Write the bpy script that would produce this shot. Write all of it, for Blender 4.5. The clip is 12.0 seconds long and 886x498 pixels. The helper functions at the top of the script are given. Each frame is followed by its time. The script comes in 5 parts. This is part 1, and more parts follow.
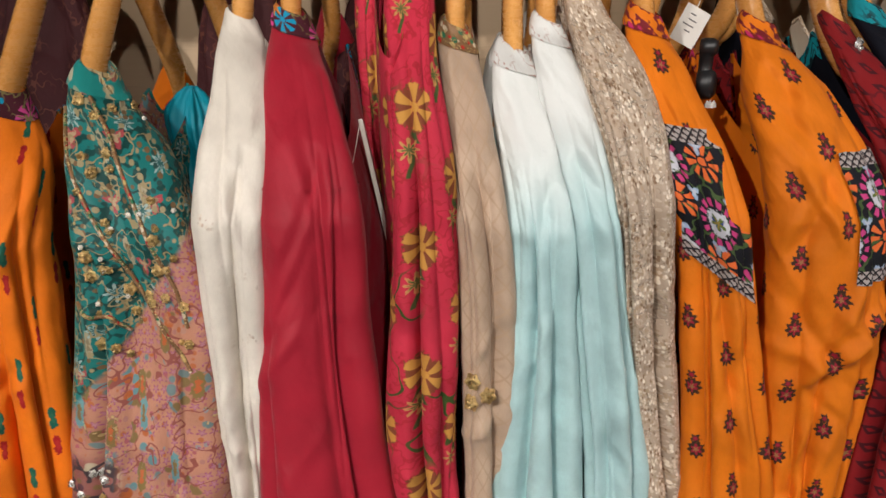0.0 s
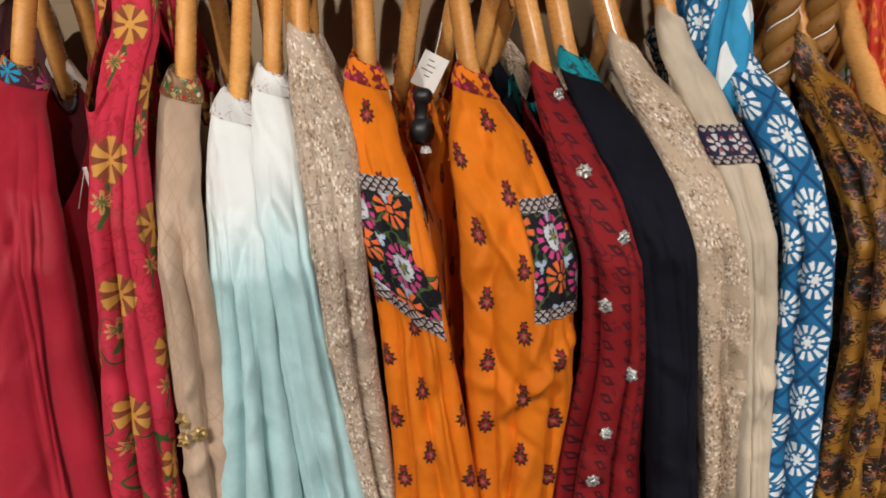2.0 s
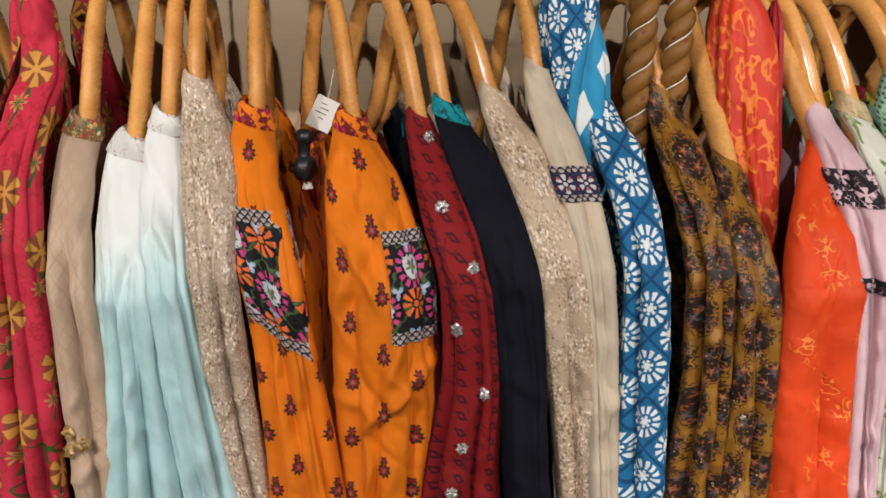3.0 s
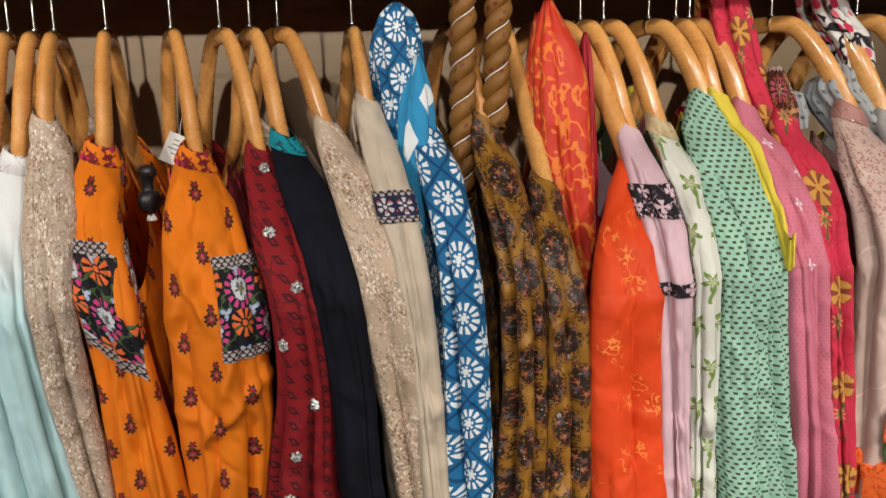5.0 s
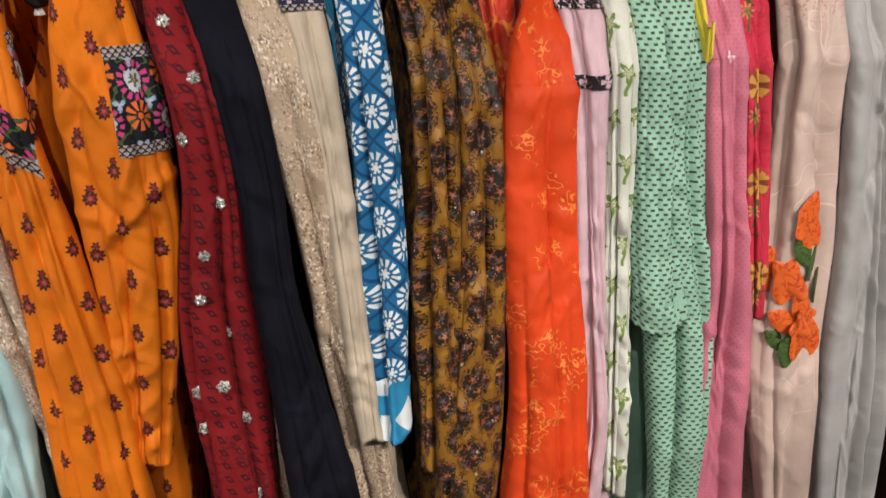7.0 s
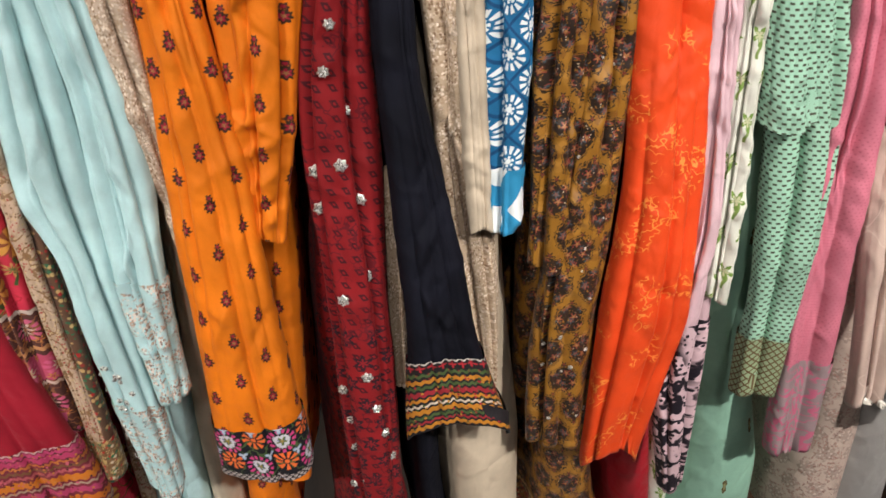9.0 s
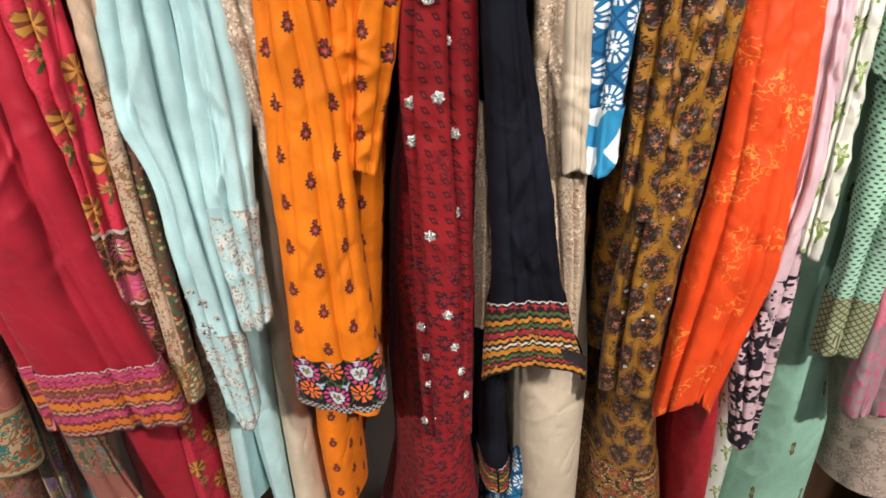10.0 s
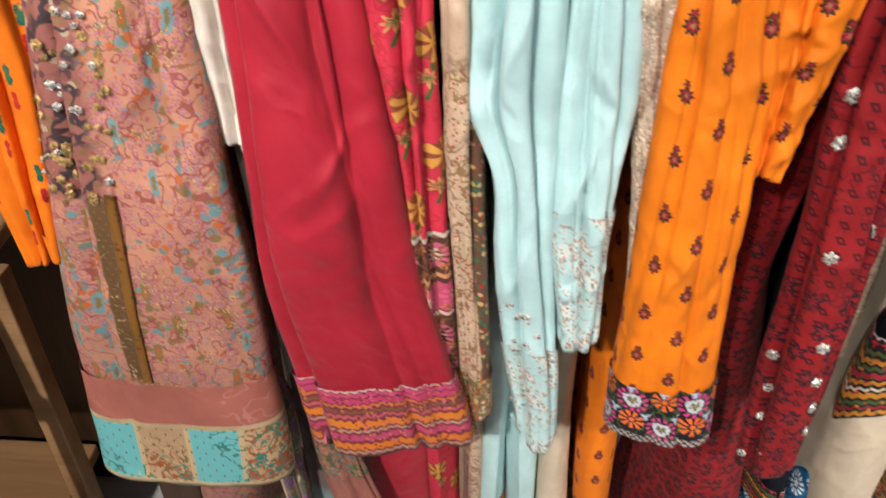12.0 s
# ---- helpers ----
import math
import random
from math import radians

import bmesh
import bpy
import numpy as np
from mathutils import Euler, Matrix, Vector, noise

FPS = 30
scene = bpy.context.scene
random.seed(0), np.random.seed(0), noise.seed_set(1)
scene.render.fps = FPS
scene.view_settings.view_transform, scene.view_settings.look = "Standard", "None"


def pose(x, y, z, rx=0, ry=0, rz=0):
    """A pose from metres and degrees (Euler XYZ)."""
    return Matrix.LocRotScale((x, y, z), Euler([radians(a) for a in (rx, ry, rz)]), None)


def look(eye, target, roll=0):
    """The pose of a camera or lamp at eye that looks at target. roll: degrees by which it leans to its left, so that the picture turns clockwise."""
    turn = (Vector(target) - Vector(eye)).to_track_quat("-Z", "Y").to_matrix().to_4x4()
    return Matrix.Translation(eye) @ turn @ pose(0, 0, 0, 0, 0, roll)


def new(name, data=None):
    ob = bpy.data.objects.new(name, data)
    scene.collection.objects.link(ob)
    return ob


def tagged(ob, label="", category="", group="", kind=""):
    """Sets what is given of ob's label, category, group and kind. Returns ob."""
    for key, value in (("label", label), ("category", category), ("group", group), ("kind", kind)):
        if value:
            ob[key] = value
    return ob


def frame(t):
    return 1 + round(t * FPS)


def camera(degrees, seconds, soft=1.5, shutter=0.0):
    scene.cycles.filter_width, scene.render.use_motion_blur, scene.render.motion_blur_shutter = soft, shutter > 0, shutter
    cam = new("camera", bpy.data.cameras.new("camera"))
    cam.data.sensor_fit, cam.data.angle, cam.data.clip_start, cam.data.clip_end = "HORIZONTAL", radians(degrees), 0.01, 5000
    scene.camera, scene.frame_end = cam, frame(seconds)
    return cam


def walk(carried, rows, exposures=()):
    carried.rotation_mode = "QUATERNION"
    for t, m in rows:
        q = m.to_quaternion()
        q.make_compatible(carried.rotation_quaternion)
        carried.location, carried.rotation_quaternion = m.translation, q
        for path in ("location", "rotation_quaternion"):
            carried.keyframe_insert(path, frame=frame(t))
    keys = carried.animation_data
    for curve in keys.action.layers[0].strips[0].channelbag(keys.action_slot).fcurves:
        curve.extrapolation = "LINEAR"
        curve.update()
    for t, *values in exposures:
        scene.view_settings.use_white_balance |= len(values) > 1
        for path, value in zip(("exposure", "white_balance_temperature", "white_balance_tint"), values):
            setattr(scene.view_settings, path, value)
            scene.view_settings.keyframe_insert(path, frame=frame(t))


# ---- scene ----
# ---- camera and its walk ----
cam = camera(57.1, 12.0, soft=1.5, shutter=0.2)
METRES, EYE, TILT, LEAN, TURN = 1.1, 1.6, -16.0, 0.7, 0.0
ROWS = [
    (0.0, 0.0, 0.0, 0.0, 0.0, 0.0, -0.0),
    (0.5, 0.0124, 0.0061, 0.0051, -1.44, -0.49, 0.19),
    (1.0, 0.0381, 0.0038, 0.0052, -2.57, -0.79, 0.53),
    (1.5, 0.0995, -0.0085, 0.0194, -3.23, -0.64, 0.6),
    (2.0, 0.1725, -0.0332, 0.0255, -3.24, 0.33, 0.79),
    (2.5, 0.2212, -0.0635, 0.0243, -3.49, 1.68, 0.16),
    (3.0, 0.266, -0.0932, 0.0198, -3.66, 2.73, 0.18),
    (5.0, 0.3778, -0.1541, 0.0073, -5.87, 4.6, 2.62),
    (5.5, 0.3981, -0.1593, 0.0041, -6.62, 4.51, 2.82),
    (6.0, 0.4152, -0.1575, -0.0104, -7.35, 3.31, 3.36),
    (6.5, 0.425, -0.1453, -0.0399, -8.16, -0.39, 3.66),
    (8.5, 0.3796, -0.1411, -0.123, -6.48, -10.64, 2.0),
    (9.0, 0.3557, -0.1318, -0.1396, -4.76, -12.74, 1.24),
    (9.5, 0.3376, -0.1325, -0.1553, -3.02, -14.5, 0.42),
    (10.0, 0.3101, -0.1284, -0.1612, -1.35, -15.53, -0.82),
    (10.5, 0.2521, -0.1081, -0.173, 1.04, -17.52, -2.21),
    (11.0, 0.2005, -0.0781, -0.1828, 2.68, -20.89, -2.04),
    (11.5, 0.1545, -0.0347, -0.1659, 3.18, -22.69, -1.5),
    (12.0, 0.0469, 0.0314, -0.1329, 3.09, -21.5, -1.9),
]
EXPOSURES = [(0.0, -0.58), (3.0, -0.56), (5.5, -0.63), (6.0, -0.66), (6.7, -0.62), (8.5, -0.31), (9.5, -0.11), (11.0, 0.27), (12.0, 0.14)]
walk(cam, [(t, pose(0, 0, EYE, TILT, LEAN, TURN) @ pose(METRES * x, METRES * y, METRES * z, 90 + pitch, roll, yaw)) for t, x, y, z, yaw, pitch, roll in ROWS], EXPOSURES)

# ---- light ----
world = bpy.data.worlds.new("shop_air")
world.use_nodes = True
world.node_tree.nodes["Background"].inputs["Color"].default_value = (1.0, 0.90, 0.80, 1)
world.node_tree.nodes["Background"].inputs["Strength"].default_value = 0.03
scene.world = world


def lamp(name, kind, eye, target, watts, colour, size, size_y=0.0, cone=0.0):
    data = bpy.data.lights.new(name, kind)
    data.energy, data.color = watts, colour
    if kind == "AREA":
        data.shape, data.size, data.size_y = "RECTANGLE", size, size_y
    else:
        data.shadow_soft_size, data.spot_size, data.spot_blend = size, radians(cone), 0.9
    ob = new(name, data)
    ob.matrix_world = look(eye, target)
    return ob


# track spots on the shop ceiling, in front of the rack
for sx, tx, watts in ((-1.30, -0.04, 222), (0.30, 0.38, 112), (2.00, 0.80, 190)):
    lamp("track_spot_light", "SPOT", (sx, -1.40, 2.76), (tx, 0.65, 1.80), watts, (1.0, 0.945, 0.90), 0.025, cone=46)
# two spots without a known source, added to brighten lower sleeves and hems
for sx, tx, watts in ((-0.80, -0.38, 345), (1.45, 0.98, 400)):
    lamp("low_spot_light", "SPOT", (sx, -1.45, 2.76), (tx, 0.70, 0.34), watts, (1.0, 0.94, 0.88), 0.03, cone=43)
# distant pair added to lift the upper back panel and the hangers
for sx, tx in ((-0.30, -0.05), (1.10, 0.85)):
    lamp("far_spot_light", "SPOT", (sx, -3.7, 2.62), (tx, 0.9, 1.93), 560, (1.0, 0.91, 0.80), 0.04, cone=15)
# wide fill behind the walker, added to soften the darks; no fixture there
lamp("ceiling_panel_light", "AREA", (0.3, -1.9, 2.78), (0.3, -1.8, 0.0), 7, (1.0, 0.95, 0.90), 2.6, 1.2)

# ---- materials ----
class Nodes:
    """Short names for the nodes of one material."""

    def __init__(self, name):
        self.mat = bpy.data.materials.new(name)
        self.mat.use_nodes = True
        self.tree = self.mat.node_tree
        self.bsdf = self.tree.nodes["Principled BSDF"]

    def add(self, kind, operation="", data_type="", feature="", interpolation_type="", noise_dimensions=""):
        n = self.tree.nodes.new(kind)
        if operation:
            n.operation = operation
        if data_type:
            n.data_type = data_type
        if feature:
            n.feature = feature
        if interpolation_type:
            n.interpolation_type = interpolation_type
        if noise_dimensions:
            n.noise_dimensions = noise_dimensions
        return n

    def put(self, socket, value):
        if hasattr(value, "is_output"):
            self.tree.links.new(value, socket)
        elif hasattr(socket.default_value, "__len__") and not hasattr(value, "__len__"):
            socket.default_value = (value,) * len(socket.default_value)
        elif hasattr(socket.default_value, "__len__") and len(socket.default_value) == 4 and len(value) == 3:
            socket.default_value = (*value, 1)
        else:
            socket.default_value = value

    def m(self, op, a, b=0.0, c=0.0):
        n = self.add("ShaderNodeMath", operation=op)
        for s, v in zip(n.inputs, (a, b, c)):
            self.put(s, v)
        return n.outputs[0]

    def uv(self):
        n = self.add("ShaderNodeSeparateXYZ")
        self.tree.links.new(self.add("ShaderNodeUVMap").outputs[0], n.inputs[0])
        return n.outputs[0], n.outputs[1]

    def vec(self, x, y, z=0.0):
        n = self.add("ShaderNodeCombineXYZ")
        for s, v in zip(n.inputs, (x, y, z)):
            self.put(s, v)
        return n.outputs[0]

    def noise(self, v, scale, detail=3.0, rough=0.55):
        n = self.add("ShaderNodeTexNoise")
        self.put(n.inputs["Vector"], v)
        n.inputs["Scale"].default_value, n.inputs["Detail"].default_value, n.inputs["Roughness"].default_value = scale, detail, rough
        return n.outputs["Fac"]

    def voronoi(self, v, scale, feature="F1", random=1.0):
        n = self.add("ShaderNodeTexVoronoi", feature=feature)
        self.put(n.inputs["Vector"], v)
        n.inputs["Scale"].default_value, n.inputs["Randomness"].default_value = scale, random
        return n

    def step(self, x, a, b):
        """0 below a, 1 above b (a > b: the other way round)."""
        n = self.add("ShaderNodeMapRange", interpolation_type="SMOOTHSTEP")
        lo, hi = (a, b) if a < b else (b, a)
        for s, v in zip(n.inputs, (x, lo, hi, 0.0 if a < b else 1.0, 1.0 if a < b else 0.0)):
            self.put(s, v)
        return n.outputs[0]

    def mix(self, fac, a, b):
        n = self.add("ShaderNodeMix", data_type="RGBA")
        self.put(n.inputs[0], fac)
        self.put(n.inputs[6], a)
        self.put(n.inputs[7], b)
        return n.outputs[2]

    def bump(self, height, strength, distance=0.002, under=None):
        n = self.add("ShaderNodeBump")
        n.inputs["Strength"].default_value, n.inputs["Distance"].default_value = strength, distance
        self.put(n.inputs["Height"], height)
        if under is not None:
            self.put(n.inputs["Normal"], under)
        return n.outputs[0]

    # masks over u (across) and v (down), both in metres
    def cell(self, u, v, dx, dy, stagger=0.5, offset=(0.0, 0.0)):
        """Place inside the repeat and its polar form."""
        row = self.m("DIVIDE", self.m("ADD", v, offset[1]), dy)
        odd = self.m("MULTIPLY", self.m("MODULO", self.m("FLOOR", row), 2.0), stagger)
        col = self.m("ADD", self.m("DIVIDE", self.m("ADD", u, 10 * dx + offset[0]), dx), odd)
        a = self.m("MULTIPLY", self.m("SUBTRACT", self.m("FRACT", col), 0.5), dx)
        b = self.m("MULTIPLY", self.m("SUBTRACT", self.m("FRACT", row), 0.5), dy)
        key = self.vec(self.m("FLOOR", col), self.m("FLOOR", row))
        return a, b, key

    def polar(self, a, b, squash=1.0):
        a = self.m("MULTIPLY", a, squash)
        r = self.m("SQRT", self.m("ADD", self.m("MULTIPLY", a, a), self.m("MULTIPLY", b, b)))
        return r, self.m("ARCTAN2", a, b)

    def petals(self, r, th, radius, count, deep=0.35, soft=0.0006):
        edge = self.m("MULTIPLY_ADD", self.m("COSINE", self.m("MULTIPLY", th, count)), radius * deep, radius * (1 - deep))
        return self.step(self.m("SUBTRACT", r, edge), soft, -soft)


def cloth(name, base, prints=None, rough=0.75, sheen=0.06, weave=5200, wear=0.10, crease=0.36, thin=1.0, gloss=0.28):
    """A woven fabric: base colour that varies a little, thread relief and soft creases. prints(n, u, v, colour) lays
    the pattern on and returns the colour, and a mask of metal thread or None."""
    n = Nodes(name)
    u, v = n.uv()
    at = n.vec(u, v)
    blotch = n.noise(at, 14, 4)
    dark = tuple(c * (1 - wear * 1.6) for c in base)
    light = tuple(min(1, c * (1 + wear)) for c in base)
    colour = n.mix(n.step(blotch, 0.3, 0.7), dark, light)
    slub = n.noise(n.vec(n.m("MULTIPLY", u, 8.0), v), 260, 2)
    colour = n.mix(n.m("MULTIPLY", n.step(slub, 0.35, 0.75), wear * 1.5), colour, tuple(c * 0.6 for c in base))
    mask = None
    if prints:
        colour, mask = prints(n, u, v, colour)
    n.put(n.bsdf.inputs["Base Color"], colour)
    n.put(n.bsdf.inputs["Roughness"], n.m("MULTIPLY_ADD", blotch, 0.16, rough - 0.08))
    n.bsdf.inputs["Sheen Weight"].default_value = sheen * 0.3
    n.bsdf.inputs["Sheen Roughness"].default_value = 0.45
    n.bsdf.inputs["Specular IOR Level"].default_value = gloss
    if thin < 1:
        n.bsdf.inputs["Alpha"].default_value = thin
    if mask is not None:
        n.put(n.bsdf.inputs["Metallic"], n.m("MULTIPLY", mask, 0.40))
        n.put(n.bsdf.inputs["Roughness"], n.mix(mask, (rough,) * 3, (0.32,) * 3))
    warp = n.m("SINE", n.m("MULTIPLY", u, weave * 2))
    weft = n.m("SINE", n.m("MULTIPLY", v, weave * 2))
    threads = n.bump(n.m("ADD", n.m("MULTIPLY", warp, weft), slub), 0.16, 0.0005)
    pucker = n.noise(n.vec(n.m("MULTIPLY", u, 1.15), n.m("MULTIPLY", v, 0.85)), 34, 4, 0.6)
    relief = n.bump(pucker, crease, 0.006, threads)
    drag = n.noise(n.vec(n.m("MULTIPLY_ADD", v, 0.6, u), n.m("MULTIPLY_ADD", u, -0.3, n.m("MULTIPLY", v, 0.7))), 17, 2, 0.5)
    relief = n.bump(n.step(n.m("ABSOLUTE", n.m("SUBTRACT", drag, 0.5)), 0.0, 0.13), crease * 0.8, 0.0045, relief)
    if mask is not None:
        relief = n.bump(mask, 0.9, 0.0016, relief)
    n.put(n.bsdf.inputs["Normal"], relief)
    return n.mat


def plain(name, base, rough=0.5, metal=0.0, vary=0.15, scale=40.0, bump=0.15, stretch=(1, 1, 1), coat=0.0):
    """A hard surface: colour that varies at two scales, and fine relief."""
    n = Nodes(name)
    place = n.add("ShaderNodeMapping")
    place.inputs["Scale"].default_value = stretch
    n.tree.links.new(n.add("ShaderNodeTexCoord").outputs["Object"], place.inputs["Vector"])
    a = n.noise(place.outputs[0], scale, 5)
    b = n.noise(place.outputs[0], scale * 0.12, 3)
    k = n.m("ADD", n.m("MULTIPLY", a, 0.6), n.m("MULTIPLY", b, 0.4))
    n.put(n.bsdf.inputs["Base Color"], n.mix(n.step(k, 0.32, 0.68), tuple(c * (1 - vary) for c in base), tuple(min(1, c * (1 + vary)) for c in base)))
    n.put(n.bsdf.inputs["Roughness"], n.m("MULTIPLY_ADD", a, 0.2, rough - 0.1))
    n.bsdf.inputs["Metallic"].default_value = metal
    n.bsdf.inputs["Coat Weight"].default_value = coat
    n.bsdf.inputs["Coat Roughness"].default_value = 0.12
    n.put(n.bsdf.inputs["Normal"], n.bump(a, bump, 0.002))
    return n.mat


def wood(name, dark, light, rough=0.4, coat=0.0, along="y", scale=6.0):
    """Wood grain that runs along one axis of the object."""
    n = Nodes(name)
    place = n.add("ShaderNodeMapping")
    place.inputs["Scale"].default_value = {"x": (0.6, 9, 9), "y": (9, 0.6, 9), "z": (9, 9, 0.6)}[along]
    n.tree.links.new(n.add("ShaderNodeTexCoord").outputs["Object"], place.inputs["Vector"])
    rings = n.noise(place.outputs[0], scale, 6, 0.62)
    pores = n.noise(place.outputs[0], scale * 9, 3, 0.7)
    tone = n.add("ShaderNodeObjectInfo").outputs["Random"]
    k = n.m("ADD", n.m("MULTIPLY", rings, 0.75), n.m("MULTIPLY_ADD", tone, 0.16, 0.02))
    colour = n.mix(n.step(k, 0.30, 0.62), dark, light)
    colour = n.mix(n.m("MULTIPLY", n.step(pores, 0.56, 0.72), 0.35), colour, tuple(c * 0.55 for c in dark))
    n.put(n.bsdf.inputs["Base Color"], colour)
    n.put(n.bsdf.inputs["Roughness"], n.m("MULTIPLY_ADD", pores, 0.18, rough - 0.09))
    n.bsdf.inputs["Coat Weight"].default_value = coat
    n.bsdf.inputs["Coat Roughness"].default_value = 0.10
    n.put(n.bsdf.inputs["Normal"], n.bump(pores, 0.18, 0.001))
    return n.mat


# ---- prints ----
def sprigs(petal, core, dx, dy, radius, count=6, offset=(0, 0), leaf=None, stem=True, keep=1.0, squash=1.0, deep=0.35, stagger=0.5):
    """Small flowers on a half-drop repeat."""
    def lay(n, u, v, colour):
        a, b, key = n.cell(u, v, dx, dy, stagger, offset)
        wob = n.noise(n.vec(u, v), 420, 3)
        r, th = n.polar(a, b, squash)
        r = n.m("ADD", r, n.m("MULTIPLY_ADD", wob, radius * 0.9, -radius * 0.45))
        white = n.add("ShaderNodeTexWhiteNoise", noise_dimensions="2D")
        n.put(white.inputs["Vector"], key)
        on = n.step(white.outputs["Value"], keep + 0.001, keep - 0.001) if keep < 1 else 1.0
        flower = n.m("MULTIPLY", n.petals(r, th, radius, count, deep), on)
        if leaf is not None:
            twig = n.m("MULTIPLY", n.step(n.m("ABSOLUTE", n.m("ADD", a, n.m("MULTIPLY", n.m("SINE", n.m("MULTIPLY", b, 260.0)), radius * 0.18))), radius * 0.22, radius * 0.10), n.step(n.m("ABSOLUTE", n.m("ADD", b, -radius * 1.2)), radius * 1.0, radius * 0.9))
            colour = n.mix(n.m("MULTIPLY", twig, on), colour, leaf)
        colour = n.mix(flower, colour, petal)
        colour = n.mix(n.m("MULTIPLY", n.petals(r, th, radius * 0.52, count), on), colour, core)
        return colour
    return lay


def speckle(colours, scale, size, keep=0.6, stretch=1.0, patch=None):
    """Stitched specks and beads, in several thread colours."""
    def lay(n, u, v, colour):
        vo = n.voronoi(n.vec(u, n.m("MULTIPLY", v, stretch)), scale)
        pick = n.add("ShaderNodeSeparateColor")
        n.tree.links.new(vo.outputs["Color"], pick.inputs[0])
        ramp = n.add("ShaderNodeValToRGB")
        ramp.color_ramp.interpolation = "CONSTANT"
        while len(ramp.color_ramp.elements) < len(colours):
            ramp.color_ramp.elements.new(0.5)
        for i, c in enumerate(colours):
            ramp.color_ramp.elements[i].position, ramp.color_ramp.elements[i].color = i / len(colours), (*c, 1)
        n.tree.links.new(pick.outputs[0], ramp.inputs[0])
        on = n.m("MULTIPLY", n.step(vo.outputs["Distance"], size, size * 0.75), n.step(pick.outputs[1], keep + 0.01, keep - 0.01))
        if patch is not None:
            on = n.m("MULTIPLY", on, n.step(n.noise(n.vec(u, v), patch[0], 4, 0.65), patch[1] - 0.04, patch[1] + 0.05))
        return n.mix(on, colour, ramp.outputs[0])
    return lay


def scrolls(thread, scale, width, patchy=0.5, warp=0.6):
    """Curling stitched lines, in patches."""
    def lay(n, u, v, colour, mask_only=False):
        at = n.vec(u, v)
        big = n.noise(at, scale * 0.28, 2)
        line = n.m("ABSOLUTE", n.m("SUBTRACT", n.m("FRACT", n.m("MULTIPLY", n.noise(at, scale, 2, warp), 5.0)), 0.5))
        on = n.m("MULTIPLY", n.step(line, width, width * 0.6), n.step(big, patchy - 0.03, patchy + 0.03))
        return on if mask_only else n.mix(on, colour, thread)
    return lay


def along(scale, width, patchy, layer):
    """A layer that shows only on curling bands."""
    def lay(n, u, v, colour):
        return n.mix(scrolls(None, scale, width, patchy)(n, u, v, None, True), colour, layer(n, u, v, colour))
    return lay


def bouquets(dark, layer, dx, dy, radius, offset=(0, 0)):
    """Drop-shaped posies of dark leaves with small flowers inside, the plain ground between."""
    def lay(n, u, v, colour):
        a, b, key = n.cell(u, v, dx, dy, 0.5, offset)
        wide = n.m("MULTIPLY_ADD", b, 6.0, 1.15)
        r, th = n.polar(n.m("MULTIPLY", a, wide), b)
        r = n.m("ADD", r, n.m("MULTIPLY_ADD", n.noise(n.vec(u, v), 170, 3), radius * 0.9, -radius * 0.45))
        posy = n.step(r, radius, radius * 0.94)
        rim = n.step(n.m("ABSOLUTE", n.m("SUBTRACT", r, radius * 1.10)), radius * 0.05, radius * 0.02)
        colour = n.mix(rim, colour, dark)
        return n.mix(posy, colour, layer(n, u, v, n.mix(n.step(n.noise(n.vec(u, v), 300, 2), 0.58, 0.66), dark, colour)))
    return lay


def buds(leaf, bloom, core, dx, dy, radius):
    """A small printed bud: dark leaves below, a coloured bloom above."""
    def lay(n, u, v, colour):
        a, b, key = n.cell(u, v, dx, dy, 0.5)
        wob = n.m("MULTIPLY_ADD", n.noise(n.vec(u, v), 520, 2), radius * 0.5, -radius * 0.25)
        r, th = n.polar(a, n.m("SUBTRACT", b, radius * 0.25), 1.12)
        r = n.m("ADD", r, wob)
        colour = n.mix(n.petals(r, th, radius, 9, 0.14), colour, leaf)
        colour = n.mix(n.petals(r, th, radius * 0.62, 6, 0.22), colour, bloom)
        colour = n.mix(n.petals(r, th, radius * 0.30, 5, 0.3), colour, core)
        r2, th2 = n.polar(a, n.m("ADD", b, radius * 0.95), 1.0)
        colour = n.mix(n.petals(n.m("ADD", r2, wob), th2, radius * 0.52, 5, 0.2), colour, leaf)
        return n.mix(n.petals(r2, th2, radius * 0.26, 5, 0.2), colour, bloom)
    return lay


def stack(*layers, metal=None):
    def lay(n, u, v, colour):
        for f in layers:
            colour = f(n, u, v, colour)
        mask = None
        if metal is not None:
            thread, scale, width, patchy = metal
            grain = n.voronoi(n.vec(u, v), scale * 9)
            mask = n.m("MULTIPLY", scrolls(thread, scale, width, patchy)(n, u, v, None, True), n.step(grain.outputs["Distance"], 0.55, 0.35))
            colour = n.mix(mask, colour, thread)
        return colour, mask
    return lay


